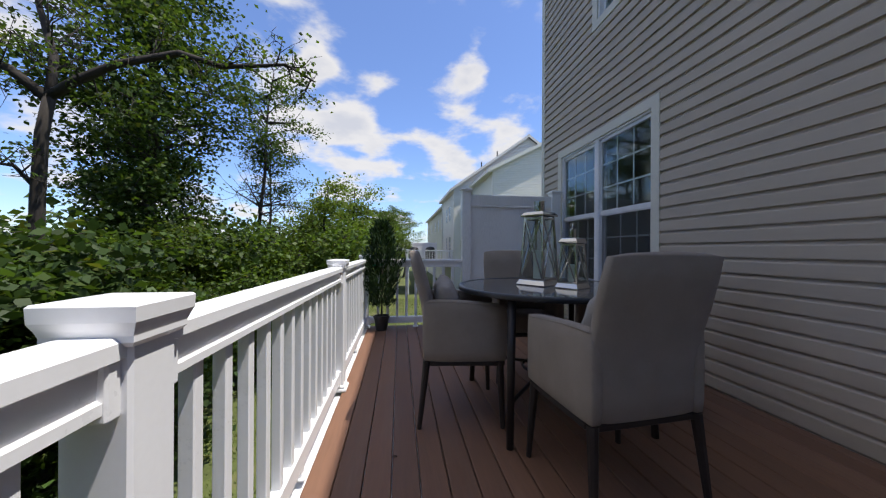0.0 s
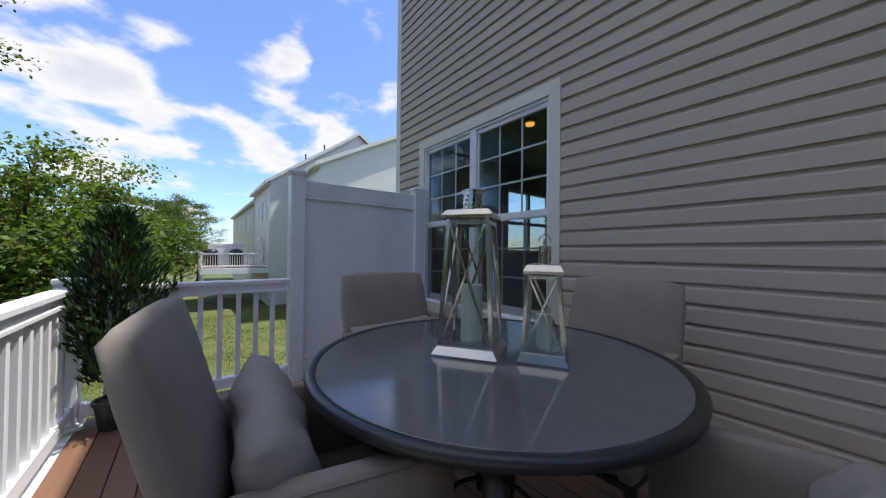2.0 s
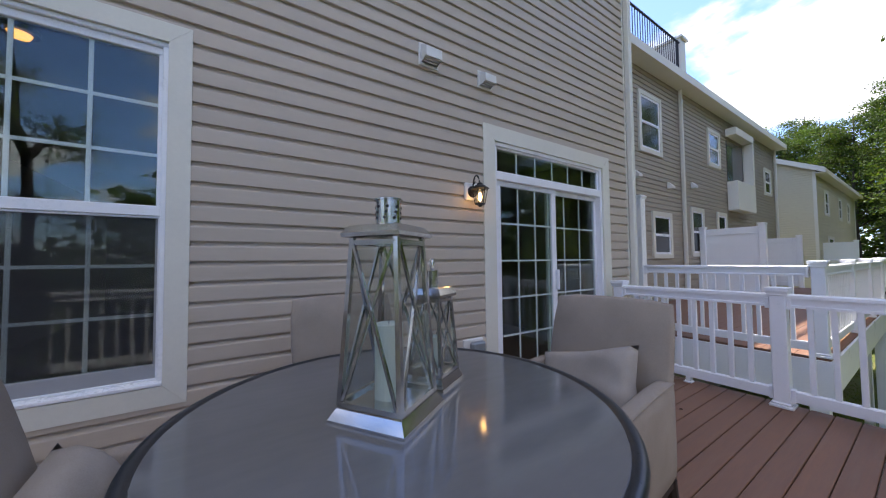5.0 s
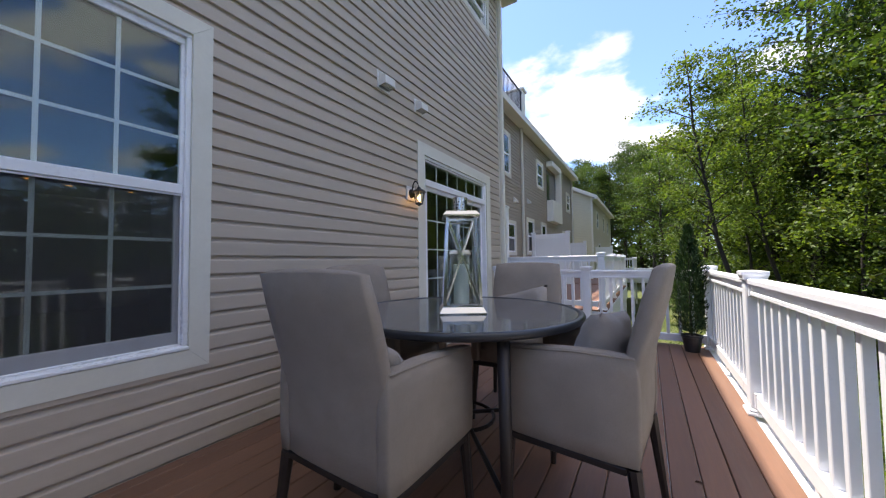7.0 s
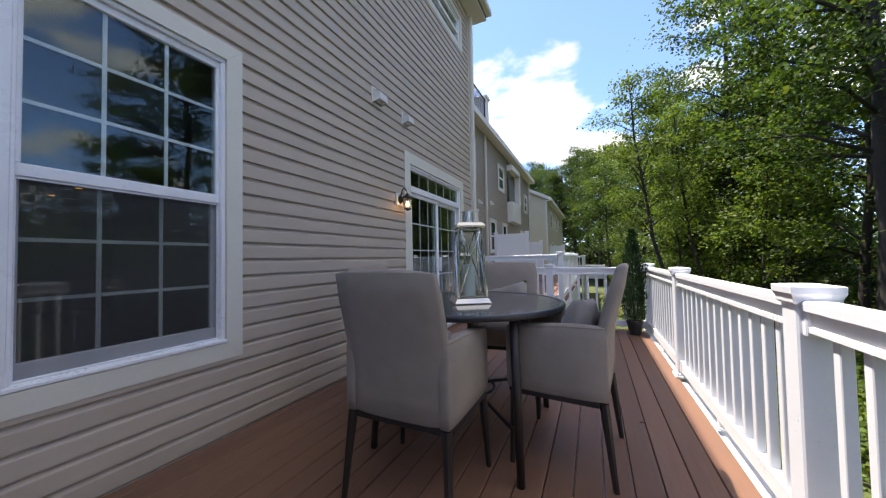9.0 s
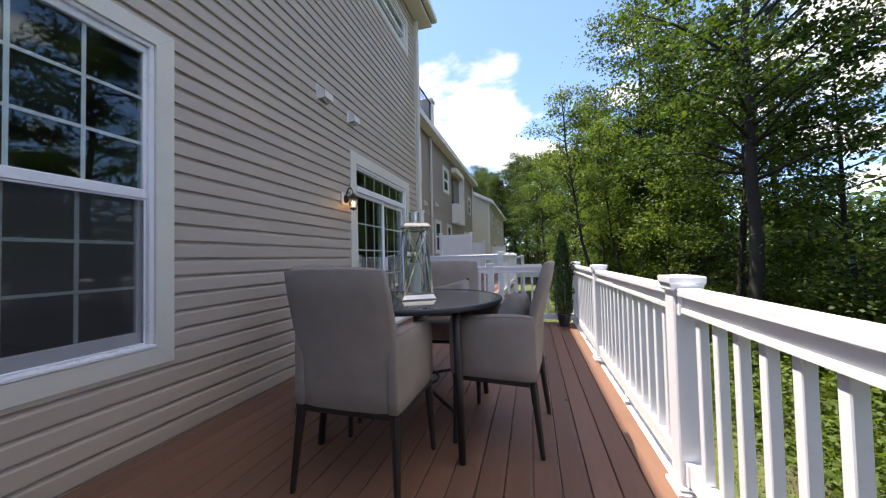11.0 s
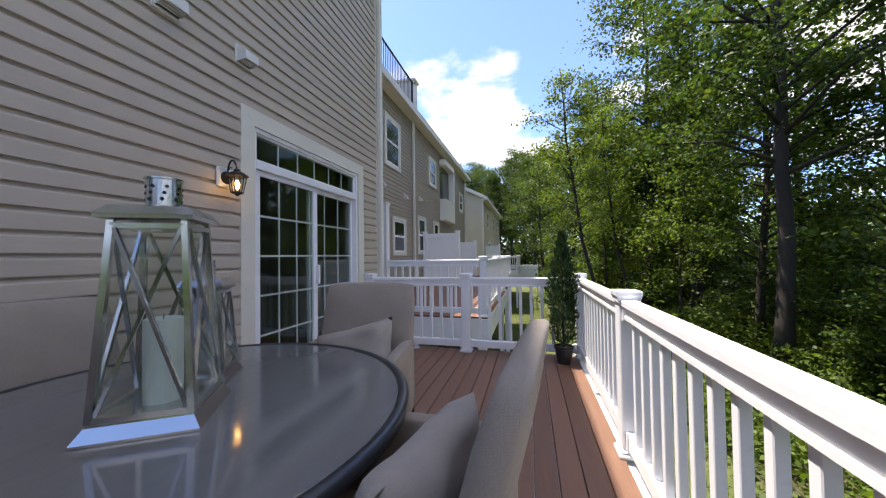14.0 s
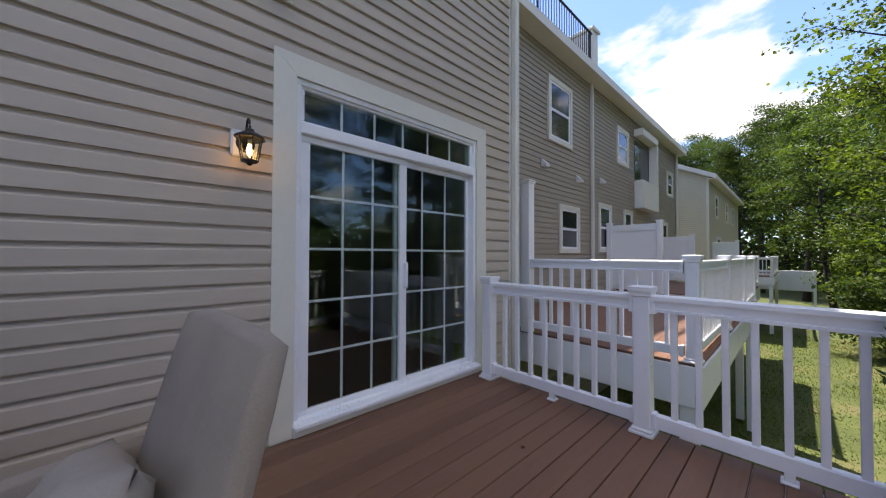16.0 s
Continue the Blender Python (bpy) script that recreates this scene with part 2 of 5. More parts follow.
PLASTIC = material("weathered_white_plastic", (0.72, 0.71, 0.68), rough=0.4, vary=0.06, scale=8, bump=0.05, wear=0.15)
GREY_COVER = material("smoky_plastic_cover", (0.22, 0.24, 0.26), rough=0.25, vary=0.1, scale=8, bump=0.03)
PANE = glass_material("window_glass", (0.86, 0.90, 0.88), 0.006, 0.035)
CLEAR = glass_material("lantern_glass", (0.84, 0.86, 0.84), 0.0, 0.03)
SCREEN = screen_material("grey_insect_mesh", (0.065, 0.065, 0.068), 0.42)
BARK = material("grey_brown_bark", (0.038, 0.031, 0.025), rough=0.95, vary=0.4, scale=5, fine=40, bump=0.8, bump_scale=22, stretch=(1, 1, 0.3))
LEAF = leaf_material("broad_leaves", (0.070, 0.115, 0.024))
LEAF_LIGHT = leaf_material("young_leaves", (0.105, 0.155, 0.030))
LEAF_DARK = leaf_material("dark_leaves", (0.053, 0.092, 0.023), light=0.42)
NEEDLE = leaf_material("cypress_needles", (0.024, 0.052, 0.022), dry=(0.04, 0.06, 0.02), light=0.2)
GRASS_BLADE = leaf_material("grass_blades", (0.110, 0.150, 0.030), dry=(0.24, 0.19, 0.08), light=0.45)
GRASS = material("lawn", (0.085, 0.105, 0.024), rough=0.95, vary=0.5, scale=0.9, fine=14, bump=0.7, bump_scale=30, dark=(0.135, 0.115, 0.05))
LITTER = material("leaf_litter", (0.075, 0.068, 0.03), rough=1.0, vary=0.5, scale=0.8, fine=12, bump=0.8, bump_scale=18, dark=(0.04, 0.07, 0.015))
# indoor dimness is put into these dark wall and floor colours
ROOM_WALL = material("dimmed_room_paint", (0.20, 0.19, 0.18), rough=0.8, vary=0.04)
ROOM_FLOOR = material("dimmed_wood_floor", (0.05, 0.032, 0.022), rough=0.4, vary=0.3, scale=3, stretch=(1, 0.1, 1))
BULB = glow_material("warm_bulb", (1.0, 0.55, 0.18), 9.0)
CEILING_GLOW = glow_material("ceiling_lamp_glow", (1.0, 0.40, 0.09), 0.9)
STAIN = material("dry_brown_leaf", (0.07, 0.035, 0.02), rough=0.9)


# ---- mesh helpers ----
class Shape:
    """Collects vertices and faces of one mesh."""

    def __init__(self):
        self.v, self.f = [], []

    def add(self, verts, faces):
        n = len(self.v)
        self.v += [tuple(p) for p in verts]
        self.f += [tuple(n + i for i in f) for f in faces]
        return self

    def box(self, x0, x1, y0, y1, z0, z1, b=0.0):
        if not b:
            v = [(x, y, z) for x in (x0, x1) for y in (y0, y1) for z in (z0, z1)]
            return self.add(v, [(0, 1, 3, 2), (4, 6, 7, 5), (0, 4, 5, 1), (2, 3, 7, 6), (0, 2, 6, 4), (1, 5, 7, 3)])
        bm = bmesh.new()
        bmesh.ops.create_cube(bm, size=1.0)
        for p in bm.verts:
            p.co = ((x0 + x1) / 2 + p.co.x * (x1 - x0), (y0 + y1) / 2 + p.co.y * (y1 - y0), (z0 + z1) / 2 + p.co.z * (z1 - z0))
        bmesh.ops.bevel(bm, geom=bm.edges[:], offset=b, segments=1, affect="EDGES", profile=0.5)
        return self.take(bm)

    def take(self, bm):
        bm.verts.index_update()
        self.add([p.co[:] for p in bm.verts], [[p.index for p in f.verts] for f in bm.faces])
        bm.free()
        return self

    def extrude(self, profile, place, closed=True):
        """profile: 2D points; place(u, v, end) gives the 3D point at end 0 or 1."""
        n = len(profile)
        v = [place(u, w, e) for e in (0, 1) for u, w in profile]
        f = [(i, (i + 1) % n, n + (i + 1) % n, n + i) for i in range(n if closed else n - 1)]
        if closed:
            f += [tuple(reversed(range(n))), tuple(range(n, 2 * n))]
        return self.add(v, f)

    def lathe(self, rings, n=20, cx=0.0, cy=0.0, cap=True):
        """rings: (radius, z) from bottom to top."""
        v = [(cx + r * math.cos(2 * math.pi * i / n), cy + r * math.sin(2 * math.pi * i / n), z) for r, z in rings for i in range(n)]
        f = [(k * n + i, k * n + (i + 1) % n, (k + 1) * n + (i + 1) % n, (k + 1) * n + i) for k in range(len(rings) - 1) for i in range(n)]
        if cap:
            f += [tuple(reversed(range(n))), tuple(range((len(rings) - 1) * n, len(rings) * n))]
        return self.add(v, f)

    def tube(self, pts, radii, n=8, flat=1.0):
        pts = [Vector(p) for p in pts]
        v, k = [], len(pts)
        for i, p in enumerate(pts):
            d = (pts[min(i + 1, k - 1)] - pts[max(i - 1, 0)]).normalized()
            side = d.cross(Vector((0, 0, 1)) if abs(d.z) < 0.95 else Vector((1, 0, 0))).normalized()
            other = side.cross(d)
            for j in range(n):
                a = 2 * math.pi * (j + 0.5) / n
                v.append(p + radii[i] * (math.cos(a) * side + math.sin(a) * other * flat))
        f = [(i * n + j, i * n + (j + 1) % n, (i + 1) * n + (j + 1) % n, (i + 1) * n + j) for i in range(k - 1) for j in range(n)]
        f += [tuple(reversed(range(n))), tuple(range((k - 1) * n, k * n))]
        return self.add(v, f)

    def mesh(self, name, mat, smooth=False):
        me = bpy.data.meshes.new(name)
        me.from_pydata(self.v, [], self.f)
        bm = bmesh.new()
        bm.from_mesh(me)
        bmesh.ops.recalc_face_normals(bm, faces=bm.faces[:])
        bm.to_mesh(me)
        bm.free()
        me.materials.append(mat)
        if smooth:
            me.polygons.foreach_set("use_smooth", [True] * len(me.polygons))
        return me


def rounded(sx, sy, sz, r, seg=3, bow=0.0):
    """A padded block about the origin, its large faces bowed out a little."""
    bm = bmesh.new()
    bmesh.ops.create_cube(bm, size=1.0)
    bmesh.ops.subdivide_edges(bm, edges=bm.edges[:], cuts=5, use_grid_fill=True)
    h = Vector((sx, sy, sz)) / 2
    for p in bm.verts:
        q = Vector((p.co.x * sx, p.co.y * sy, p.co.z * sz))
        core = Vector([max(-h[i] + r, min(h[i] - r, q[i])) for i in range(3)])
        out = q - core
        if out.length > 1e-6 and out.length > r * 0.2:
            q = core + out.normalized() * min(r, out.length * 1.05)
        if bow:
            for i in range(3):
                j, k = (i + 1) % 3, (i + 2) % 3
                w = (1 - (q[j] / h[j]) ** 2) * (1 - (q[k] / h[k]) ** 2)
                q[i] += math.copysign(bow * max(w, 0), q[i]) if abs(q[i]) > h[i] * 0.8 else 0
        p.co = q
    return bm


def part(name, shape, mat, parent=None, label="", smooth=False):
    """One mesh object under a thing or a part; shape: a Shape, a bmesh or a mesh."""
    if isinstance(shape, bmesh.types.BMesh):
        shape = Shape().take(shape)
    me = shape.mesh(name, mat, smooth) if isinstance(shape, Shape) else shape
    ob = new(name, me)
    ob.parent = parent
    if label:
        ob["label"] = label
    return ob


def thing(name, label, category, at=None, group="", kind=""):
    ob = new(name)
    ob.empty_display_size = 0.1
    if at is not None:
        ob.matrix_world = at
    return tagged(ob, label, category, group, kind)


def solid(name, shape, mat, label, category, group="", kind="", smooth=False):
    return tagged(part(name, shape, mat, None, smooth=smooth), label, category, group, kind)


def quads(name, points, mat):
    """A mesh of separate four-cornered leaves; points: array (n, 4, 3)."""
    n = len(points)
    me = bpy.data.meshes.new(name)
    me.vertices.add(4 * n)
    me.vertices.foreach_set("co", np.asarray(points, dtype=np.float32).reshape(-1))
    me.loops.add(4 * n)
    me.loops.foreach_set("vertex_index", np.arange(4 * n, dtype=np.int32))
    me.polygons.add(n)
    me.polygons.foreach_set("loop_start", np.arange(0, 4 * n, 4, dtype=np.int32))
    me.materials.append(mat)
    me.update(calc_edges=True)
    me.validate()
    return me


def leaf_points(rng, centres, spread, count, size, flat=0.7, droop=0.3):
    """count leaves round each centre: long diamonds, folded a little, in all directions."""
    c = np.repeat(centres, count, axis=0)
    n = len(c)
    off = rng.normal(size=(n, 3)) * spread
    off[:, 2] *= flat
    base = c + off
    way = rng.normal(size=(n, 3))
    way[:, 2] = way[:, 2] * 0.6 - droop
    way /= np.linalg.norm(way, axis=1)[:, None]
    up = rng.normal(size=(n, 3)) * 0.7 + np.array((0, 0, 1.0))
    side = np.cross(way, up)
    side /= np.linalg.norm(side, axis=1)[:, None] + 1e-6
    nrm = np.cross(side, way)
    s = (size * rng.uniform(0.6, 1.3, n))[:, None]
    p = np.empty((n, 4, 3))
    p[:, 0] = base
    p[:, 1] = base + way * s * 0.5 + side * s * 0.36 + nrm * s * 0.10
    p[:, 2] = base + way * s
    p[:, 3] = base + way * s * 0.5 - side * s * 0.36 + nrm * s * 0.10
    return p


# ---- the house: walls with their openings ----
W = 2.46                                   # the plane behind the siding
SOUTH, NORTH, EAVE = -2.36, 5.00, 6.10
COURSE = 0.1143
# openings in the back wall: y0, y1, z0, z1 to the outside of the trim
WIN = (2.424, 4.426, 0.491, 2.585)
DOOR = (-1.845, 0.262, 0.0, 2.545)
UPPER_S = (-1.94, -0.25, 5.08, 5.80)
UPPER_N = (1.90, 3.53, 3.87, 5.60)
OPENINGS = [WIN, DOOR, UPPER_S, UPPER_N]


def wall_with_holes(a0, a1, z0, z1, holes, place):
    """Blocks round the holes; place(a, d, z) turns length, depth (0 or 1) and height into a point."""
    s = Shape()
    cuts_a = sorted({a0, a1, *[h[0] for h in holes], *[h[1] for h in holes]})
    for i in range(len(cuts_a) - 1):
        p, q = cuts_a[i], cuts_a[i + 1]
        blocked = sorted((h[2], h[3]) for h in holes if h[0] <= (p + q) / 2 <= h[1])
        low = z0
        for b0, b1 in blocked + [(z1, z1)]:
            if b0 > low:
                v = [place(a, d, z) for a in (p, q) for d in (0, 1) for z in (low, b0)]
                s.add(v, [(0, 1, 3, 2), (4, 6, 7, 5), (0, 4, 5, 1), (2, 3, 7, 6), (0, 2, 6, 4), (1, 5, 7, 3)])
            low = b1
    return s


def shrink(h, d):
    return (h[0] + d, h[1] - d, h[2] + (d if h[2] > 0.01 else 0), h[3] - d)


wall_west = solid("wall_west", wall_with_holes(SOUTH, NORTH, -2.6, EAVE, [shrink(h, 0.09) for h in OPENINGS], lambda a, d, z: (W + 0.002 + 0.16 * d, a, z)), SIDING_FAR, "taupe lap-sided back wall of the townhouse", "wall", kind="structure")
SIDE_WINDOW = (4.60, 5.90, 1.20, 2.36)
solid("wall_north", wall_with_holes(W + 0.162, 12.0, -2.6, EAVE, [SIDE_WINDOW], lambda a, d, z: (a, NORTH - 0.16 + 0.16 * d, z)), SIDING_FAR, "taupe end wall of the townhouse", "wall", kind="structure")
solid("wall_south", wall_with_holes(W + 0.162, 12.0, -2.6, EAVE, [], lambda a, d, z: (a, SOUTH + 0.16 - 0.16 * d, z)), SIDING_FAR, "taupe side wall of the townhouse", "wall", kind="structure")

# dutch-lap profile: depth in front of the wall against height in one course
LAP = [(0.0, 0.0), (0.0245, 0.0), (0.025, 0.004), (0.0235, 0.080), (0.0210, 0.085), (0.0140, 0.090), (0.0080, 0.095), (0.0030, 0.103), (0.0025, COURSE), (0.0, COURSE)]


def lap_profile(a, b):
    """The part of the course between heights a and b."""
    if a <= 0.001 and b >= COURSE - 0.001:
        return LAP

    def depth(h):
        for (d0, h0), (d1, h1) in zip(LAP[2:-1], LAP[3:]):
            if h0 <= h <= h1:
                return d0 + (d1 - d0) * (h - h0) / (h1 - h0)
        return 0.020
    mids = [(d, h) for d, h in LAP[1:-1] if a < h < b]
    return [(0.0, a), (depth(a), a)] + mids + [(depth(b), b), (0.0, b)]


def siding(parent, a0, a1, z0, z1, holes, place, single, mat):
    """Courses of lap siding; place(a, depth, z). single: each strip an object, else one mesh."""
    joined = Shape()
    n = int((z1 - z0) / COURSE) + 1
    for k in range(n):
        low, high = z0 + k * COURSE, min(z0 + (k + 1) * COURSE, z1)
        if high - low < 0.01:
            continue
        cuts = sorted({a0, a1, *[min(max(c, a0), a1) for h in holes if h[3] > low and h[2] < high for c in h[:2]]})
        for p, q in zip(cuts, cuts[1:]):
            lo, hi = low, high
            for h in holes:
                if h[0] <= (p + q) / 2 <= h[1]:
                    if h[2] <= lo and h[3] >= hi:
                        lo = hi
                    elif h[2] < hi <= h[3]:
                        hi = h[2]
                    elif h[2] <= lo < h[3]:
                        lo = h[3]
            if hi - lo < 0.008 or q - p < 0.01:
                continue
            s = Shape() if single else joined
            s.extrude(lap_profile(lo - low, hi - low), lambda d, h, e, p=p, q=q: place(q if e else p, d, low + h))
            if single:
                part("siding_strip", s, mat, parent)
    if not single:
        return part("siding", joined, mat, parent)


# corner boards and the wall's foot strip
for y in (SOUTH, NORTH):
    s = Shape().box(W - 0.03, W + 0.09, y - 0.02 if y < 0 else y - 0.09, y + 0.09 if y < 0 else y + 0.02, -2.6, EAVE, 0.004)
    solid("trim_corner", s, TRIM, "cream corner board of the townhouse", "trim", kind="structure")
solid("downspout", Shape().box(W - 0.11, W - 0.035, SOUTH + 0.0, SOUTH + 0.075, -2.5, EAVE - 0.05, 0.012), TRIM, "cream metal downspout at the house corner", "downspout", kind="structure")


def build_roof():
    s = Shape()
    prof = [(W - 0.32, EAVE + 0.02), (W - 0.32, EAVE + 0.20), (7.2, EAVE + 2.6), (12.3, EAVE + 0.2), (12.3, EAVE + 0.02), (W - 0.02, EAVE + 0.02)]
    s.extrude(prof, lambda u, v, e: (u, (SOUTH - 0.28) if e else (NORTH + 0.28), v))
    solid("roof", s, ROOF, "grey shingled roof of the townhouse", "roof", kind="structure")
    g = Shape().box(W - 0.44, W - 0.325, SOUTH - 0.3, NORTH + 0.3, EAVE + 0.06, EAVE + 0.19, 0.02)
    solid("gutter", g, TRIM, "cream gutter along the eave", "gutter", kind="structure")
    f = Shape().box(W - 0.33, W - 0.03, SOUTH - 0.26, NORTH + 0.26, EAVE - 0.02, EAVE + 0.016, 0.004)
    solid("soffit", f, TRIM, "cream soffit below the eave", "soffit", kind="structure")


build_roof()


# ---- windows and the sliding door ----
def casing(y0, y1, z0, z1, width, bottom, parent):
    """Mitred flat boards round an opening, proud of the siding."""
    d0, d1 = W + 0.03, W - 0.030
    i0, i1, j0, j1 = y0 + width, y1 - width, z0 + (width if bottom else 0), z1 - width

    def board(a, b, c, d):
        s = Shape()
        v = [(x, *p) for x in (d0, d1) for p in (a, b, c, d)]
        s.add(v, [(0, 1, 2, 3), (7, 6, 5, 4), (0, 4, 5, 1), (1, 5, 6, 2), (2, 6, 7, 3), (3, 7, 4, 0)])
        part("casing", s, TRIM, parent)
    g = 0.0008
    board((y0 + g, z1), (y1 - g, z1), (i1 - g, j1), (i0 + g, j1))
    board((y0, z0), (y0, z1 - g), (i0, j1 - g), (i0, j0))
    board((y1, z0), (i1, j0), (i1, j1 - g), (y1, z1 - g))
    if bottom:
        board((y0 + g, z0), (i0 + g, j0), (i1 - g, j0), (y1 - g, z0))


def ring(x0, x1, y0, y1, z0, z1, w, b=0.004):
    s = Shape()
    s.box(x0, x1, y0, y1, z1 - w, z1, b).box(x0, x1, y0, y1, z0, z0 + w, b)
    s.box(x0, x1, y0, y0 + w, z0 + w, z1 - w, b).box(x0, x1, y1 - w, y1, z0 + w, z1 - w, b)
    return s


def sash(parent, x, y0, y1, z0, z1, w, cols, rows, name="sash", low=None, high=None):
    """A glazed frame: stiles w wide, rails low and high, a double pane, and flat bars inside the glass."""
    low, high = low or w, high or w
    a0, a1, b0, b1 = y0 + w, y1 - w, z0 + low, z1 - high
    s = Shape().box(x, x + 0.035, y0, y1, b1, z1, 0.004).box(x, x + 0.035, y0, y1, z0, b0, 0.004)
    s.box(x, x + 0.035, y0, a0, b0, b1, 0.004).box(x, x + 0.035, a1, y1, b0, b1, 0.004)
    f = part(name, s, FRAME, parent)
    for d0, d1 in ((0.012, 0.016), (0.027, 0.029)):
        p = part("pane", Shape().box(x + d0, x + d1, a0 - 0.004, a1 + 0.004, b0 - 0.004, b1 + 0.004), PANE, f)
        p.visible_shadow = False
    for i in range(1, cols):
        y = a0 + (a1 - a0) * i / cols
        part("muntin", Shape().box(x + 0.019, x + 0.024, y - 0.009, y + 0.009, b0, b1), FRAME, f)
    for j in range(1, rows):
        z = b0 + (b1 - b0) * j / rows
        part("muntin", Shape().box(x + 0.0185, x + 0.0245, a0, a1, z - 0.009, z + 0.009), FRAME, f)


def double_hung(parent, y0, y1, z0, z1, mid, cols=3, rows=3, screen=False):
    """Upper sash in front, lower sash behind it, and an insect screen over the lower half."""
    part("window_frame", ring(W - 0.012, W + 0.10, y0, y1, z0, z1, 0.026), FRAME, parent)
    sash(parent, W + 0.010, y0 + 0.026, y1 - 0.026, mid - 0.030, z1 - 0.026, 0.020, cols, rows, low=0.058, high=0.042)
    sash(parent, W + 0.052, y0 + 0.026, y1 - 0.026, z0 + 0.026, mid + 0.028, 0.026, cols, rows, "lower_sash", low=0.075, high=0.058)
    if screen:
        a0, a1, b0, b1 = y0 + 0.0265, y1 - 0.0265, z0 + 0.0265, mid - 0.031
        f = part("screen_frame", ring(W + 0.018, W + 0.030, a0, a1, b0, b1, 0.010, 0.002), FRAME, parent)
        part("insect_screen", Shape().add([(W + 0.024, a0 + 0.009, b0 + 0.009), (W + 0.024, a1 - 0.009, b0 + 0.009), (W + 0.024, a1 - 0.009, b1 - 0.009), (W + 0.024, a0 + 0.009, b1 - 0.009)], [(0, 1, 2, 3)]), SCREEN, f, "fine grey insect mesh")


def build_openings():
    w1 = thing("window_1", "white twin double-hung window with grilles and cream casing", "window", kind="structure")
    casing(*WIN, 0.105, True, w1)
    y0, y1, z0, z1 = WIN[0] + 0.105, WIN[1] - 0.105, WIN[2] + 0.105, WIN[3] - 0.105
    double_hung(w1, y0, 3.424, z0, z1, 1.538, screen=True)
    double_hung(w1, 3.469, y1, z0, z1, 1.538, screen=True)
    part("mullion", Shape().box(W - 0.016, W + 0.1, 3.412, 3.481, z0, z1, 0.004), FRAME, w1)
    part("window_sill", Shape().box(W - 0.034, W + 0.02, y0, y1, z0 + 0.002, z0 + 0.022, 0.004), FRAME, w1)
    w2 = thing("window_2", "white upstairs window with cream casing under the eave", "window", kind="structure")
    casing(*UPPER_S, 0.10, True, w2)
    double_hung(w2, UPPER_S[0] + 0.10, UPPER_S[1] - 0.10, UPPER_S[2] + 0.10, UPPER_S[3] - 0.10, 5.44, 4, 1)
    w3 = thing("window_3", "white upstairs window with cream casing", "window", kind="structure")
    casing(*UPPER_N, 0.10, True, w3)
    double_hung(w3, UPPER_N[0] + 0.10, 2.70, UPPER_N[2] + 0.10, UPPER_N[3] - 0.10, 4.72)
    double_hung(w3, 2.73, UPPER_N[1] - 0.10, UPPER_N[2] + 0.10, UPPER_N[3] - 0.10, 4.72)
    d = thing("door_1", "closed white sliding glass door with grilles and a transom", "door", kind="structure")
    casing(*DOOR, 0.145, False, d)
    a, b, top = DOOR[0] + 0.145, DOOR[1] - 0.145, DOOR[3] - 0.145
    part("door_frame", ring(W - 0.010, W + 0.12, a, b, 0.06, top, 0.038), FRAME, d)
    sash(d, W + 0.012, a + 0.038, b - 0.038, 2.100, top - 0.030, 0.026, 6, 1, "transom")
    part("transom_bar", Shape().box(W - 0.014, W + 0.1, a + 0.03, b - 0.03, 2.032, 2.112, 0.006), FRAME, d)
    mid = -0.765
    sash(d, W + 0.020, mid - 0.065, b - 0.038, 0.075, 2.030, 0.072, 3, 5, "door_panel", low=0.060, high=0.046)
    sash(d, W + 0.058, a + 0.038, mid + 0.04, 0.075, 2.030, 0.034, 3, 5, "fixed_panel", low=0.060, high=0.046)
    part("threshold", Shape().box(W - 0.085, W + 0.10, a - 0.01, b + 0.01, 0.045, 0.090, 0.012), FRAME, d)
    part("sill_board", Shape().box(W - 0.055, W + 0.05, a - 0.01, b + 0.01, 0.002, 0.044, 0.004), TRIM, d, "cream board under the threshold")
    part("door_handle", Shape().box(W - 0.030, W + 0.018, mid - 0.050, mid - 0.025, 0.92, 1.14, 0.008), FRAME, d)


build_openings()

# ---- the room behind the glass ----
R0, R1 = W + 0.164, 11.7
solid("room_floor", Shape().box(R0, R1, SOUTH + 0.17, NORTH - 0.17, -0.05, 0.04), ROOM_FLOOR, "wooden floor indoors, coloured dark for the dim room", "floor", kind="structure")
solid("room_ceiling", Shape().box(R0, R1, SOUTH + 0.17, NORTH - 0.17, 2.745, 2.85), ROOM_WALL, "plain ceiling indoors, painted dark for the dim room", "ceiling", kind="structure")
solid("room_wall", Shape().box(R1, R1 + 0.1, SOUTH + 0.17, NORTH - 0.17, -0.05, 2.85), ROOM_WALL, "plain wall indoors, painted dark for the dim room", "wall", kind="structure")
# invented partition: no such wall is known, it keeps the door side dark
solid("room_partition", Shape().box(R0 + 0.3, 7.8, 1.06, 1.16, 0.04, 2.743), ROOM_WALL, "added partition wall indoors that keeps the door side dark", "wall", kind="structure")
side_window = thing("window_4", "bright side window of the room, seen through the glass", "window", kind="structure")
s = Shape()
x0, x1, z0, z1 = SIDE_WINDOW
s.box(x0, x1, NORTH - 0.12, NORTH - 0.04, z0, z0 + 0.05).box(x0, x1, NORTH - 0.12, NORTH - 0.04, z1 - 0.05, z1).box(x0, x0 + 0.05, NORTH - 0.12, NORTH - 0.04, z0 + 0.05, z1 - 0.05)
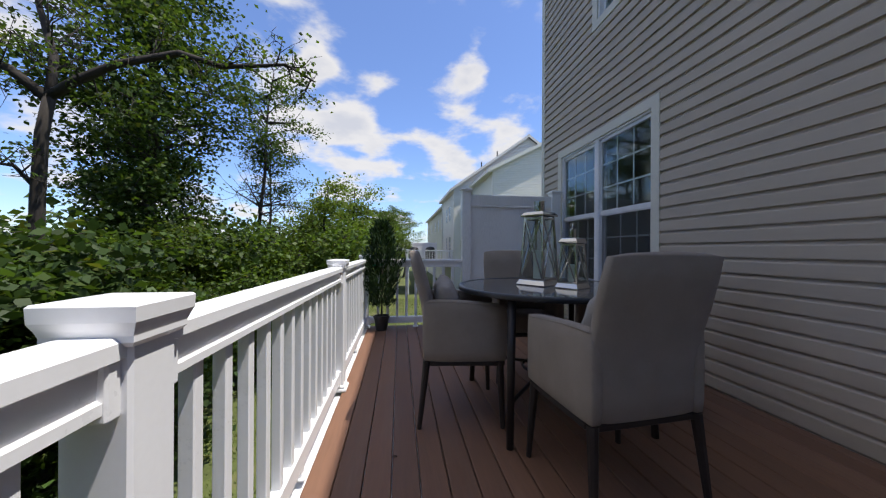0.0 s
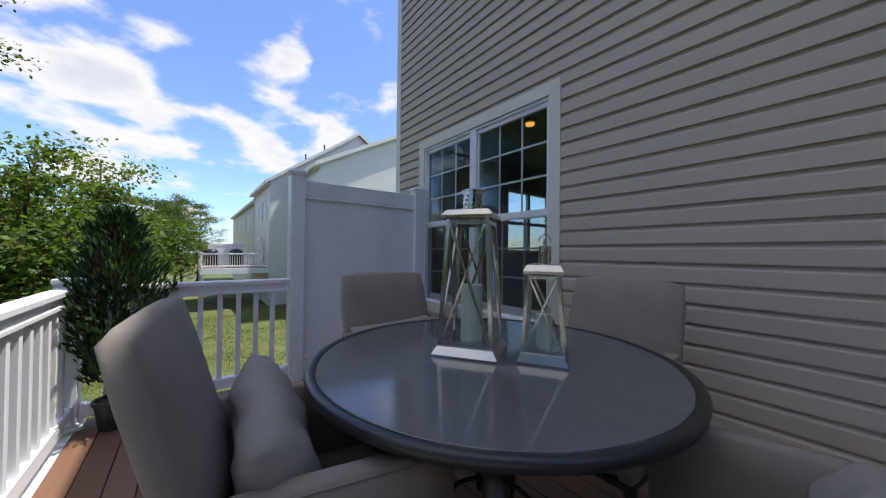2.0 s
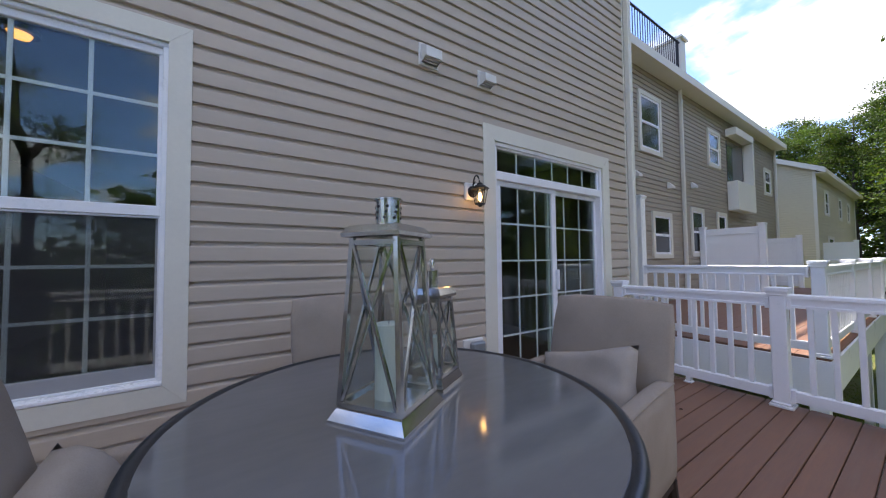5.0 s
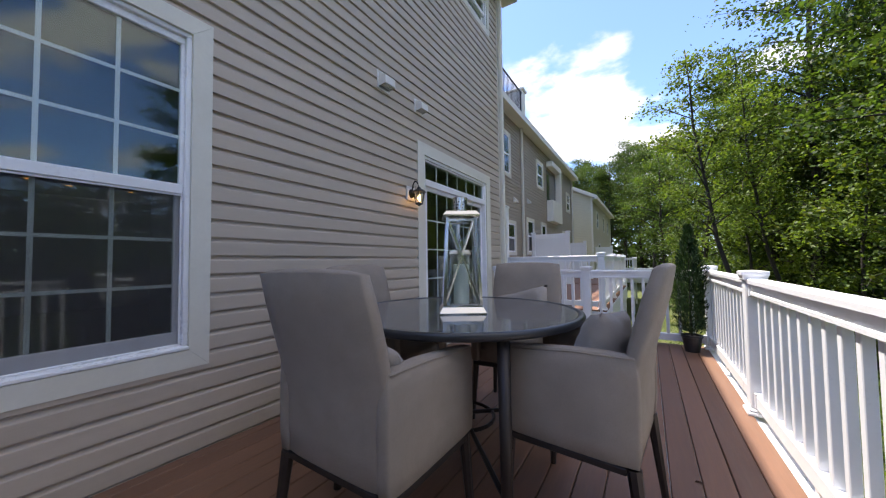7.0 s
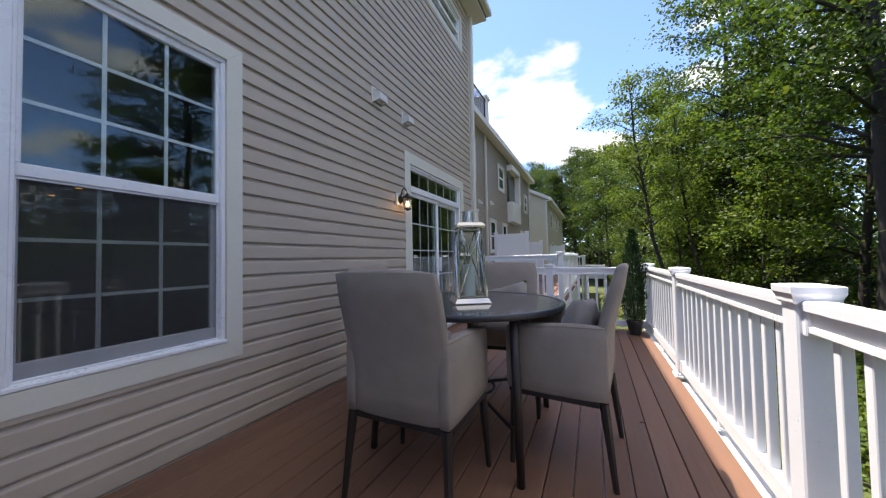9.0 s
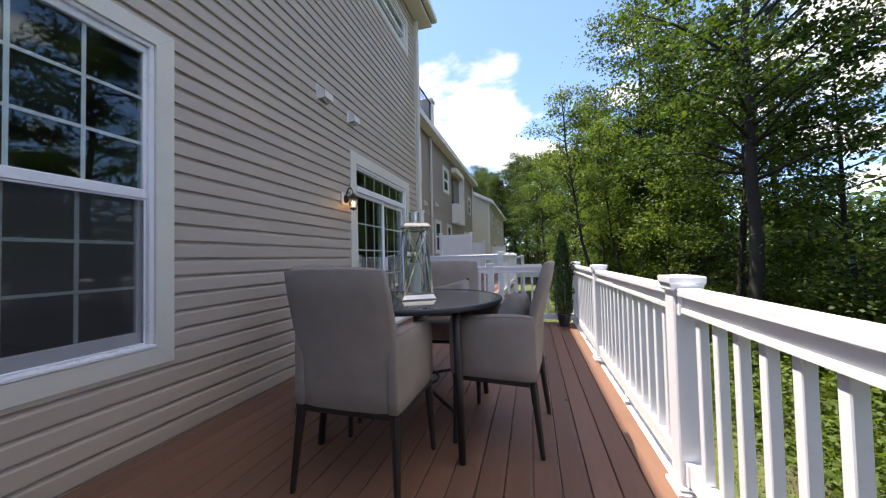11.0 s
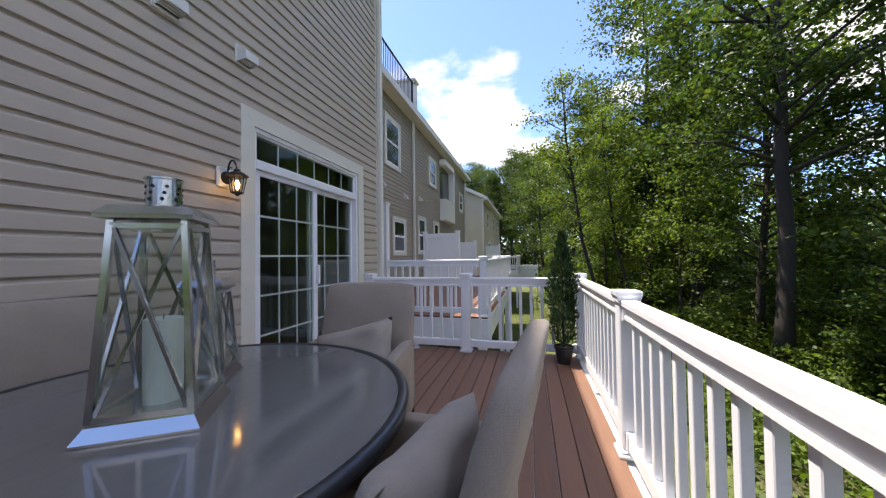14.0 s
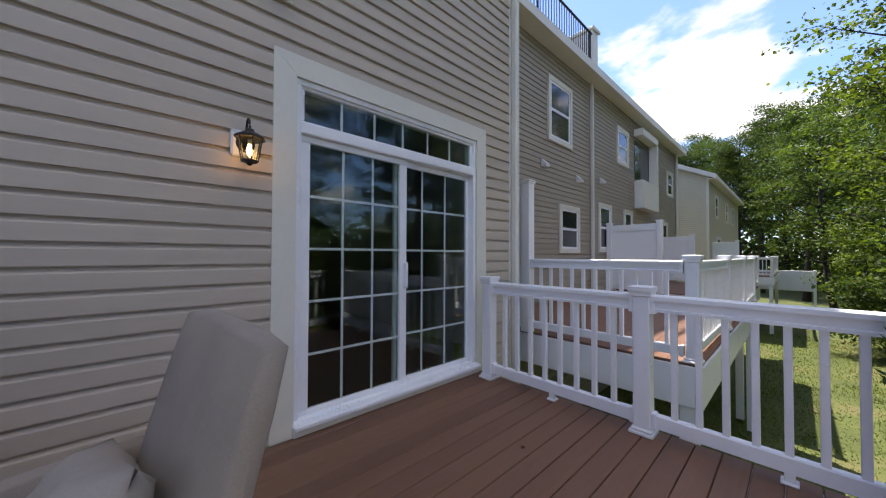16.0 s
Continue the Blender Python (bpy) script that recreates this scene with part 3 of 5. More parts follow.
s.box(x1 - 0.05, x1, NORTH - 0.12, NORTH - 0.04, z0 + 0.05, z1 - 0.05).box(x0 + 0.62, x0 + 0.68, NORTH - 0.11, NORTH - 0.05, z0 + 0.05, z1 - 0.05).box(x0 + 0.05, x1 - 0.05, NORTH - 0.10, NORTH - 0.06, 1.72, 1.78)
part("window_frame", s, FRAME, side_window)
ceiling_lamp = thing("ceiling_lamp", "small round ceiling lamp glowing warm indoors", "lamp", pose(3.27, 3.36, 2.744))
part("lamp_base", Shape().lathe([(0.085, -0.03), (0.09, 0.0)], 20), BLACK, ceiling_lamp)
part("diffuser", Shape().lathe([(0.02, -0.065), (0.045, -0.055), (0.055, -0.031)], 20), CEILING_GLOW, ceiling_lamp, "warm glowing diffuser")

for x, y in [(9.88, 2.34), (10.11, 1.80), (9.97, 0.90), (11.45, 0.87)]:
    d = thing("downlight", "small recessed downlight glowing warm in the ceiling indoors", "lamp", pose(x, y, 2.744), group="downlights indoors")
    part("trim_ring", Shape().lathe([(0.052, -0.004), (0.060, -0.010), (0.072, -0.006), (0.074, -0.001)], 20), FRAME, d)
    part("lens", Shape().lathe([(0.050, -0.009), (0.030, -0.012)], 16), CEILING_GLOW, d, "warm glowing lens")

# ---- the deck ----
D_W, D_S, D_N = -0.53, -1.76, 4.30
floor = thing("floor", "brown grooved composite deck boards", "deck", kind="structure")
solid("deck_frame", Shape().box(D_W + 0.02, W - 0.035, D_S + 0.02, D_N - 0.02, -0.26, -0.028), VINYL, "white fascia round the deck", "deck frame", kind="structure")
for k, (x, y) in enumerate([(-0.40, -1.66), (-0.40, 1.22), (-0.40, 4.10)]):
    solid("deck_post", Shape().box(x - 0.07, x + 0.07, y - 0.07, y + 0.07, -2.6, -0.261, 0.006), VINYL, "white post carrying the deck", "post", group="deck posts", kind="structure")


# ---- railings ----
def baluster_mesh(height):
    return Shape().box(-0.0175, 0.0175, -0.0175, 0.0175, 0, height, 0.003).mesh("baluster", VINYL)


def post_cap(s, z, half=0.052):
    """The moulded cap of a sleeve: cove, plate and a low pyramid."""
    rings = [(half + 0.004, z - 0.075), (half + 0.012, z - 0.066), (half + 0.012, z - 0.056), (half + 0.015, z - 0.046), (half + 0.020, z - 0.034), (half + 0.021, z - 0.010), (half + 0.018, z - 0.006), (0.012, z)]
    v = [(sx * r, sy * r, h) for r, h in rings for sx, sy in ((-1, -1), (1, -1), (1, 1), (-1, 1))]
    n = len(rings)
    f = [(4 * k + i, 4 * k + (i + 1) % 4, 4 * k + 4 + (i + 1) % 4, 4 * k + 4 + i) for k in range(n - 1) for i in range(4)]
    s.add(v, f + [(3, 2, 1, 0), (4 * n - 4, 4 * n - 3, 4 * n - 2, 4 * n - 1)])
    return s


def build_post(top, half=0.052, label="white vinyl railing post with a moulded cap", name="railing_post"):
    p = thing(name, label, "post", group=name + "s")
    part("sleeve", Shape().box(-half, half, -half, half, 0.0, top - 0.06, 0.006), VINYL, p)
    part("cap", post_cap(Shape(), top, half), VINYL, p)
    part("skirt", Shape().box(-half - 0.022, half + 0.022, -half - 0.022, half + 0.022, 0.001, 0.022, 0.004).box(-half - 0.012, half + 0.012, -half - 0.012, half + 0.012, 0.022, 0.045, 0.008), VINYL, p)
    return p


BAL = {}


def railing(x0, y0, x1, y1, z=0.0, top=0.942, label="white vinyl railing with square balusters", group="railings of the deck", step=0.131, feet=True):
    """One section between two posts, along its own x axis."""
    length = math.hypot(x1 - x0, y1 - y0)
    r = thing("railing", label, "railing", pose(x0, y0, z, 0, 0, math.degrees(math.atan2(y1 - y0, x1 - x0))), group)
    prof = [(-0.046, top - 0.034), (-0.046, top - 0.008), (-0.038, top), (0.038, top), (0.046, top - 0.008), (0.046, top - 0.034), (0.030, top - 0.028), (0.026, top - 0.088),
            (0.034, top - 0.092), (0.034, top - 0.110), (-0.034, top - 0.110), (-0.034, top - 0.092), (-0.026, top - 0.088), (-0.030, top - 0.028)]
    part("top_rail", Shape().extrude(prof, lambda u, v, e: (length * e, u, v)), VINYL, r)
    low = [(-0.026, 0.062), (-0.026, 0.142), (-0.018, 0.150), (0.018, 0.150), (0.026, 0.142), (0.026, 0.062)]
    part("bottom_rail", Shape().extrude(low, lambda u, v, e: (length * e, u, v)), VINYL, r)
    h = round(top - 0.110 - 0.148, 3)
    if h not in BAL:
        BAL[h] = baluster_mesh(h)
    n = max(2, round(length / step))
    for i in range(1, n):
        b = part("baluster", BAL[h], VINYL, r)
        b.location = (length * i / n, 0, 0.149)
    if feet:
        part("foot_block", Shape().box(length / 2 - 0.022, length / 2 + 0.022, -0.022, 0.022, 0.015, 0.063, 0.003).box(length / 2 - 0.035, length / 2 + 0.035, -0.036, 0.036, 0.001, 0.016, 0.004), VINYL, r)
    for x in (0.0, length):
        d = 0.028 if x == 0 else -0.028
        part("bracket", Shape().box(min(x, x + d), max(x, x + d), -0.040, 0.040, top - 0.125, top - 0.035, 0.004), VINYL, r)
        part("bracket", Shape().box(min(x, x + d), max(x, x + d), -0.033, 0.033, 0.052, 0.158, 0.004), VINYL, r)
    return r


RX = -0.475
POSTS_Y = [-1.668, 0.245, 2.225, 4.185]
post = build_post(1.0)
post.matrix_world = pose(RX, POSTS_Y[0], 0)
for x, y in [(RX, POSTS_Y[1]), (RX, POSTS_Y[2]), (RX, POSTS_Y[3]), (0.895, -1.668), (2.24, -1.668)]:
    copy_thing(post, pose(x, y, 0))
for a, b in zip(POSTS_Y, POSTS_Y[1:]):
    railing(RX, a + 0.052, RX, b - 0.052)
railing(RX + 0.052, -1.668, 0.895 - 0.052, -1.668)
railing(0.895 + 0.052, -1.668, 2.24 - 0.052, -1.668)
railing(RX + 0.052, 4.195, 0.93 - 0.066, 4.195)


def privacy_fence(x0, x1, y, z, top, posts=(True, True), label="white vinyl privacy panel between two capped posts"):
    f = thing("privacy_fence", label, "fence", pose(0, 0, z))
    for x, on in ((x0, posts[0]), (x1, posts[1])):
        if on:
            q = part("fence_post", Shape().box(x - 0.064, x + 0.064, y - 0.064, y + 0.064, 0.0, top - 0.03, 0.006), FENCE, f)
            c = Shape()
            c.box(x - 0.086, x + 0.086, y - 0.086, y + 0.086, top - 0.032, top - 0.016, 0.004).box(x - 0.074, x + 0.074, y - 0.074, y + 0.074, top - 0.055, top - 0.030, 0.004)
            c.box(x - 0.07, x + 0.07, y - 0.07, y + 0.07, top - 0.016, top, 0.006)
            part("cap", c, FENCE, q)
    a, b = x0 + 0.064, x1 - 0.064
    part("panel", Shape().box(a, b, y - 0.012, y + 0.012, 0.16, top - 0.26), FENCE, f)
    part("top_rail", Shape().box(a, b, y - 0.026, y + 0.026, top - 0.235, top - 0.085, 0.006).box(a, b, y - 0.032, y + 0.032, top - 0.262, top - 0.236, 0.004), FENCE, f)
    part("bottom_rail", Shape().box(a, b, y - 0.026, y + 0.026, 0.05, 0.185, 0.006).box(a, b, y - 0.032, y + 0.032, 0.186, 0.206, 0.004), FENCE, f)
    return f


privacy_fence(0.93, 2.27, 4.21, 0.0, 1.948)


# ---- dining set ----
def build_chair():
    """An upholstered armchair that faces +y, the floor's middle between its legs at the origin."""
    c = thing("patio_armchair", "grey-taupe linen patio armchair on dark splayed legs", "chair", group="chairs round the table")
    hw, base, arm_top = 0.278, 0.400, 0.770
    # outer back panel between the arms, leaning back above them
    b = Shape().take(rounded(2 * hw - 0.044, 0.064, 1.065 - base, 0.028, bow=0.008))
    b.v = [(x * (1.0 + 0.025 * (z > 0)), y - 0.172 - 0.100 * max(0.0, (z + 0.05) / 0.37), z + (1.065 + base) / 2) for x, y, z in b.v]
    part("backrest", b, FABRIC, c, smooth=True)
    for side in (-1, 1):
        part("piping", Shape().tube([(side * (hw - 0.026), -0.196, base + 0.03), (side * (hw - 0.026), -0.197, arm_top - 0.16), (side * (hw - 0.026), -0.199, arm_top - 0.03)], [0.0045] * 3, 6), FABRIC, c, smooth=True)
        a = Shape().take(rounded(0.062, 0.508, arm_top - base, 0.018, bow=0.004))
        a.v = [(x + side * (hw - 0.031), y + 0.050, z + (arm_top + base) / 2 - 0.024 * max(0.0, (y + 0.1) / 0.35) * (z > 0)) for x, y, z in a.v]
        part("armrest", a, FABRIC, c, smooth=True)
        part("piping", Shape().tube([(side * (hw - 0.006), -0.195, arm_top - 0.008), (side * (hw - 0.006), 0.0, arm_top - 0.012), (side * (hw - 0.006), 0.29, arm_top - 0.038)], [0.004] * 3, 6), FABRIC, c, smooth=True)
    s = Shape().take(rounded(2 * hw - 0.13, 0.420, 0.150, 0.035, bow=0.012))
    s.v = [(x, y + 0.085, z + 0.478) for x, y, z in s.v]
    part("seat", s, FABRIC, c, smooth=True)
    ap = Shape().box(-hw + 0.064, hw - 0.064, 0.24, 0.295, base + 0.004, 0.49, 0.01)
    part("front_apron", ap, FABRIC, c)
    fr = Shape()
    fr.box(-hw + 0.02, hw - 0.02, -0.192, -0.162, base - 0.026, base - 0.001, 0.003).box(-hw + 0.02, hw - 0.02, 0.265, 0.295, base - 0.026, base - 0.001, 0.003)
    fr.box(-hw + 0.008, -hw + 0.038, -0.162, 0.265, base - 0.026, base - 0.001, 0.003).box(hw - 0.038, hw - 0.008, -0.162, 0.265, base - 0.026, base - 0.001, 0.003)
    part("seat_frame", fr, LEG, c)
    for sx in (-1, 1):
        for y0, y1 in ((-0.182, -0.225), (0.265, 0.280)):
            part("leg", Shape().tube([(sx * (hw - 0.028), y0, base - 0.002), (sx * (hw - 0.004), y1, 0.0)], [0.024, 0.014], 8), LEG, c)
    return c


def build_pillow(w=0.50, h=0.33, thick=0.15, seed=3):
    """A soft lumbar cushion in its own upright plane, with pinched corners and dents."""
    n, s = 15, Shape()
    noise_at = Vector((seed * 3.7, 1.3, 0.4))
    for front in (1, -1):
        v, f = [], []
        for j in range(n):
            for i in range(n):
                u, q = 2 * i / (n - 1) - 1, 2 * j / (n - 1) - 1
                puff = max(0.0, (1 - u ** 4) * (1 - q ** 4)) ** 0.55
                dent = 0.030 * noise.noise(Vector((u * 1.6, q * 1.6, front)) + noise_at) + 0.014 * noise.noise(Vector((u * 4.5, q * 4.5, front * 2)) + noise_at)
                pull = 1 - 0.08 * (1 - abs(u)) * abs(q) ** 3
                pull2 = 1 - 0.12 * (1 - abs(q)) * abs(u) ** 3
                v.append((u * w / 2 * pull2, front * (thick / 2 * puff + dent * puff), q * h / 2 * pull))
        for j in range(n - 1):
            for i in range(n - 1):
                f.append((j * n + i, j * n + i + 1, (j + 1) * n + i + 1, (j + 1) * n + i))
        s.add(v, f)
    bm = bmesh.new()
    me = s.mesh("cushion", CUSHION)
    bm.from_mesh(me)
    bmesh.ops.remove_doubles(bm, verts=bm.verts[:], dist=0.0005)
    bpy.data.meshes.remove(me)
    return Shape().take(bm)


CHAIRS = [(0.366, 1.838, -96.0), (0.966, 1.005, 5.5), (1.060, 2.445, 179.0), (1.640, 1.715, 90.0)]
chair = build_chair()
chair.matrix_world = pose(CHAIRS[0][0], CHAIRS[0][1], 0, 0, 0, CHAIRS[0][2])
for x, y, a in CHAIRS[1:]:
    c = copy_thing(chair, pose(x, y, 0, 0, 0, a))
    if a < 45:
        part("care_tag", Shape().add([(0.02, -0.10, 0.398), (0.055, -0.095, 0.398), (0.085, -0.115, 0.345), (0.052, -0.125, 0.340), (0.02, -0.101, 0.397), (0.055, -0.096, 0.397), (0.085, -0.116, 0.344), (0.052, -0.126, 0.339)],
                                     [(0, 1, 2, 3), (7, 6, 5, 4), (0, 4, 5, 1), (1, 5, 6, 2), (2, 6, 7, 3), (3, 7, 4, 0)]), PLASTIC, c, "white care tag under the seat")
PILLOWS = [(0.0, 6.0, 0.715, 16), (0.0, 15.0, 0.705, 27), (0.0, 2.0, 0.675, 34)]
for k, ((x, y, a), (dx, tilt, h, lie)) in enumerate(zip(CHAIRS, PILLOWS)):
    p = solid("throw_pillow", build_pillow(w=0.45 if k == 1 else 0.50, seed=k + 2), CUSHION, "pale grey linen lumbar pillow leaning on a chair back", "pillow", group="pillows on the chairs", smooth=True)
    p.matrix_world = pose(x, y, 0, 0, 0, a) @ pose(dx, -0.045, h, lie, tilt, 0)


def build_table():
    t = thing("round_table", "round patio table with a smoked glass top and black rim", "table", pose(1.025, 1.800, 0))
    top = 0.832
    part("rim", Shape().lathe([(0.576, top - 0.032), (0.618, top - 0.032), (0.625, top - 0.028), (0.627, top - 0.010), (0.623, top - 0.002), (0.612, top + 0.001), (0.600, top - 0.001), (0.597, top - 0.005), (0.576, top - 0.007), (0.576, top - 0.032)], 72, cap=False), RIM, t, smooth=True)
    part("tabletop", Shape().lathe([(0.595, top - 0.014), (0.5955, top - 0.006), (0.593, top - 0.0035)], 72), TABLETOP, t)
    for sx in (-1, 1):
        for sy in (-1, 1):
            part("leg", Shape().tube([(sx * 0.405, sy * 0.405, top - 0.030), (sx * 0.436, sy * 0.470, 0.0)], [0.026, 0.020], 10), LEG, t, smooth=True)
    for sx in (-1, 1):
        part("brace", Shape().tube([(sx * 0.43, -0.455, 0.235), (0.0, 0.0, 0.275), (-sx * 0.43, 0.455, 0.235)], [0.011] * 3, 8), LEG, t)
    ringpts = [(0.17 * math.cos(a), 0.17 * math.sin(a), 0.262) for a in [2 * math.pi * i / 24 for i in range(25)]]
    part("brace_ring", Shape().tube(ringpts, [0.010] * 25, 6), LEG, t)
    return t


build_table()


def build_lantern(name, cx, cy, angle, z, side, height, chimney_r, chimney_h, handle):
    """A tapered steel lantern with crossed bars over glass, and a candle inside."""
    l = thing(name, "polished steel lantern with crossed bars, glass and a candle", "lantern", pose(cx, cy, z, 0, 0, angle), group="lanterns on the table")
    h = side / 2
    body = height - 0.035
    foot, neck, top = h * 0.86, h * 0.80, h * 0.60

    def square(rings):
        s = Shape()
        v = [(sx * r, sy * r, q) for r, q in rings for sx, sy in ((-1, -1), (1, -1), (1, 1), (-1, 1))]
        n = len(rings)
        f = [(4 * k + i, 4 * k + (i + 1) % 4, 4 * k + 4 + (i + 1) % 4, 4 * k + 4 + i) for k in range(n - 1) for i in range(4)]
        return s.add(v, f + [(3, 2, 1, 0), (4 * n - 4, 4 * n - 3, 4 * n - 2, 4 * n - 1)])
    part("base", square([(h, 0.001), (h, 0.007), (foot, 0.034), (foot * 0.985, 0.040)]), STEEL, l)
    part("roof", square([(top * 1.06, body - 0.004), (top * 1.32, body), (top * 1.34, body + 0.010), (top * 1.10, body + 0.030), (top * 0.9, body + 0.034)]), STEEL, l)
    w = 0.008 if side < 0.2 else 0.010
    low, high = 0.040, body - 0.003
    inner_low, inner_high = neck - w, top - w
    for sx, sy in ((-1, -1), (1, -1), (1, 1), (-1, 1)):
        part("corner_bar", Shape().tube([(sx * neck, sy * neck, low), (sx * top, sy * top, high)], [w, w * 0.9], 4), STEEL, l)
    for k in range(4):
        m = Matrix.Rotation(math.pi / 2 * k, 4, "Z")

        def at(u, f, out=0.0):
            r = neck + (top - neck) * f
            p = m @ Vector((u * r, -r - out, low + (high - low) * f))
            return tuple(p)
        part("top_bar", Shape().tube([at(-1, 0.97), at(1, 0.97)], [w * 0.9] * 2, 4), STEEL, l)
        part("bottom_bar", Shape().tube([at(-1, 0.012), at(1, 0.012)], [w * 0.9] * 2, 4), STEEL, l)
        for a, b in ((-1, 1), (1, -1)):
            part("cross_bar", Shape().tube([at(a * 0.92, 0.03, 0.004 * (a > 0)), at(b * 0.88, 0.96, 0.004 * (a > 0))], [w * 0.55] * 2, 4), STEEL, l)
        g = Shape().add([at(-0.93, 0.02, -0.004), at(0.93, 0.02, -0.004), at(0.90, 0.97, -0.004), at(-0.90, 0.97, -0.004)], [(0, 1, 2, 3)])
        gl = part("pane", g, CLEAR, l, "clear glass pane")
        gl.visible_shadow = False
    c0 = body + 0.034
    n = 24
    ch = part("chimney", Shape().lathe([(chimney_r, c0), (chimney_r, c0 + chimney_h * 0.88), (chimney_r * 1.12, c0 + chimney_h * 0.90), (chimney_r * 1.12, c0 + chimney_h * 0.95), (chimney_r * 0.85, c0 + chimney_h), (chimney_r * 0.25, c0 + chimney_h * 1.03)], n), STEEL, l, smooth=False)
    for i in range(8):
        a = 2 * math.pi * (i + 0.5) / 8
        for j, f in enumerate((0.25, 0.45, 0.65)):
            e = Vector((math.cos(a + 0.12 * (j - 1)), math.sin(a + 0.12 * (j - 1)), 0))
            p = e * (chimney_r + 0.0008) + Vector((0, 0, c0 + chimney_h * f))
            part("vent_hole", Shape().tube([p - e * 0.002, p + e * 0.0006], [chimney_r * 0.12] * 2, 8), BLACK, ch)
    if handle:
        z0 = c0 + chimney_h * 1.03
        part("knob", Shape().lathe([(0.004, z0), (0.009, z0 + 0.008), (0.006, z0 + 0.016), (0.008, z0 + 0.024), (0.003, z0 + 0.034)], 12), STEEL, l, smooth=True)
        arc = [(0.020 * math.cos(a), 0.0, z0 + 0.012 + 0.026 * math.sin(a)) for a in [math.pi * i / 10 for i in range(11)]]
        part("handle", Shape().tube(arc, [0.0018] * 11, 6), STEEL, l)
    cr, chh = (0.040, 0.20) if side > 0.2 else (0.026, 0.11)
    part("floor_plate", Shape().box(-neck, neck, -neck, neck, 0.0402, 0.044), STEEL, l)
    cd = part("candle", Shape().lathe([(cr, 0.044), (cr, 0.044 + chh), (cr * 0.92, 0.046 + chh), (cr * 0.7, 0.041 + chh)], 24), WAX, l, "ivory pillar candle", smooth=False)
    part("wick", Shape().tube([(0, 0, 0.042 + chh), (0.001, 0, 0.056 + chh)], [0.0012] * 2, 5), BLACK, cd)
    return l


TABLE_TOP = 0.832 - 0.0035
build_lantern("lantern", 0.986, 1.860, -57.0, TABLE_TOP, 0.232, 0.522, 0.036, 0.078, False)
build_lantern("lantern", 1.118, 1.636, -59.6, TABLE_TOP, 0.160, 0.330, 0.021, 0.060, True)


# ---- things on the wall ----
def build_wall_lamp():
    l = thing("wall_lamp", "black coach lamp with a lit warm bulb on a white block", "lamp", pose(W - 0.0205, 0.418, 1.865))
    part("mounting_block", Shape().box(-0.030, 0.0, -0.075, 0.075, -0.080, 0.080, 0.010), PLASTIC, l, "white mounting block")
    part("back_plate", Shape().tube([(-0.030, 0, 0), (-0.042, 0, 0)], [0.052, 0.046], 16), BLACK, l)
    arc = [(-0.040 - 0.095 * (1 - math.cos(a)) / 2 * 1.0, 0, 0.02 + 0.115 * math.sin(a)) for a in [math.pi * i / 12 for i in range(13)]]
    part("gooseneck", Shape().tube(arc, [0.007] * 13, 8), BLACK, l, smooth=True)
    part("scroll", Shape().tube([(-0.05, 0, 0.06), (-0.07, 0, 0.085), (-0.085, 0, 0.075), (-0.08, 0, 0.06)], [0.004] * 4, 6), BLACK, l, smooth=True)
    cx = -0.135
    part("hood", Shape().lathe([(0.080, 0.002), (0.082, 0.008), (0.070, 0.020), (0.045, 0.036), (0.028, 0.040), (0.022, 0.058), (0.008, 0.066)], 8, cx=cx), BLACK, l)
    g = part("glass", Shape().lathe([(0.042, -0.125), (0.066, 0.001)], 6, cx=cx, cap=False), CLEAR, l, "clear bevelled glass")
    g.visible_shadow = False
    for i in range(6):
        a = 2 * math.pi * i / 6
        c, q = math.cos(a), math.sin(a)
        part("cage_bar", Shape().tube([(cx + 0.043 * c, 0.043 * q, -0.126), (cx + 0.067 * c, 0.067 * q, 0.002)], [0.0035] * 2, 5), BLACK, l)
    part("cage_base", Shape().lathe([(0.010, -0.150), (0.020, -0.138), (0.047, -0.130), (0.047, -0.122), (0.020, -0.121)], 6, cx=cx), BLACK, l)
    part("socket", Shape().lathe([(0.012, -0.030), (0.012, 0.001)], 10, cx=cx), PLASTIC, l)
    part("bulb", Shape().lathe([(0.004, -0.100), (0.013, -0.088), (0.018, -0.066), (0.014, -0.045), (0.009, -0.030)], 12, cx=cx), BULB, l, "glowing warm bulb", smooth=True)


build_wall_lamp()


def build_vent(y, z, size):
    v = thing("wall_vent", "white plastic hooded vent on the siding", "vent", pose(W - 0.0205, y, z), group="vents on the wall")
    h = size / 2
    part("flange", Shape().box(-0.012, 0.0, -h, h, -h, h, 0.003), PLASTIC, v)
    k = h * 0.80
    s = Shape().add([(-0.012, -k, k), (-0.012, k, k), (-0.100, k, 0.30 * k), (-0.100, -k, 0.30 * k), (-0.012, -k, -k), (-0.012, k, -k), (-0.105, k, -0.80 * k), (-0.105, -k, -0.80 * k)],
                    [(0, 1, 2, 3), (0, 3, 7, 4), (1, 5, 6, 2), (3, 2, 6, 7), (0, 4, 5, 1)])
    part("hood", s, PLASTIC, v)
    for i in range(3):
        part("louvre", Shape().box(-0.095 + 0.026 * i, -0.075 + 0.026 * i, -k + 0.006, k - 0.006, -0.80 * k - 0.05 * k * i, -0.77 * k - 0.05 * k * i), PLASTIC, v)


build_vent(0.850, 2.972, 0.19)
build_vent(0.237, 2.945, 0.165)
outlet = thing("outlet_box", "white outdoor outlet box with a smoky cover", "outlet", pose(W - 0.0205, 0.42, 0.495))
part("mounting_block", Shape().box(-0.028, 0.0, -0.11, 0.11, -0.065, 0.065, 0.008), PLASTIC, outlet)
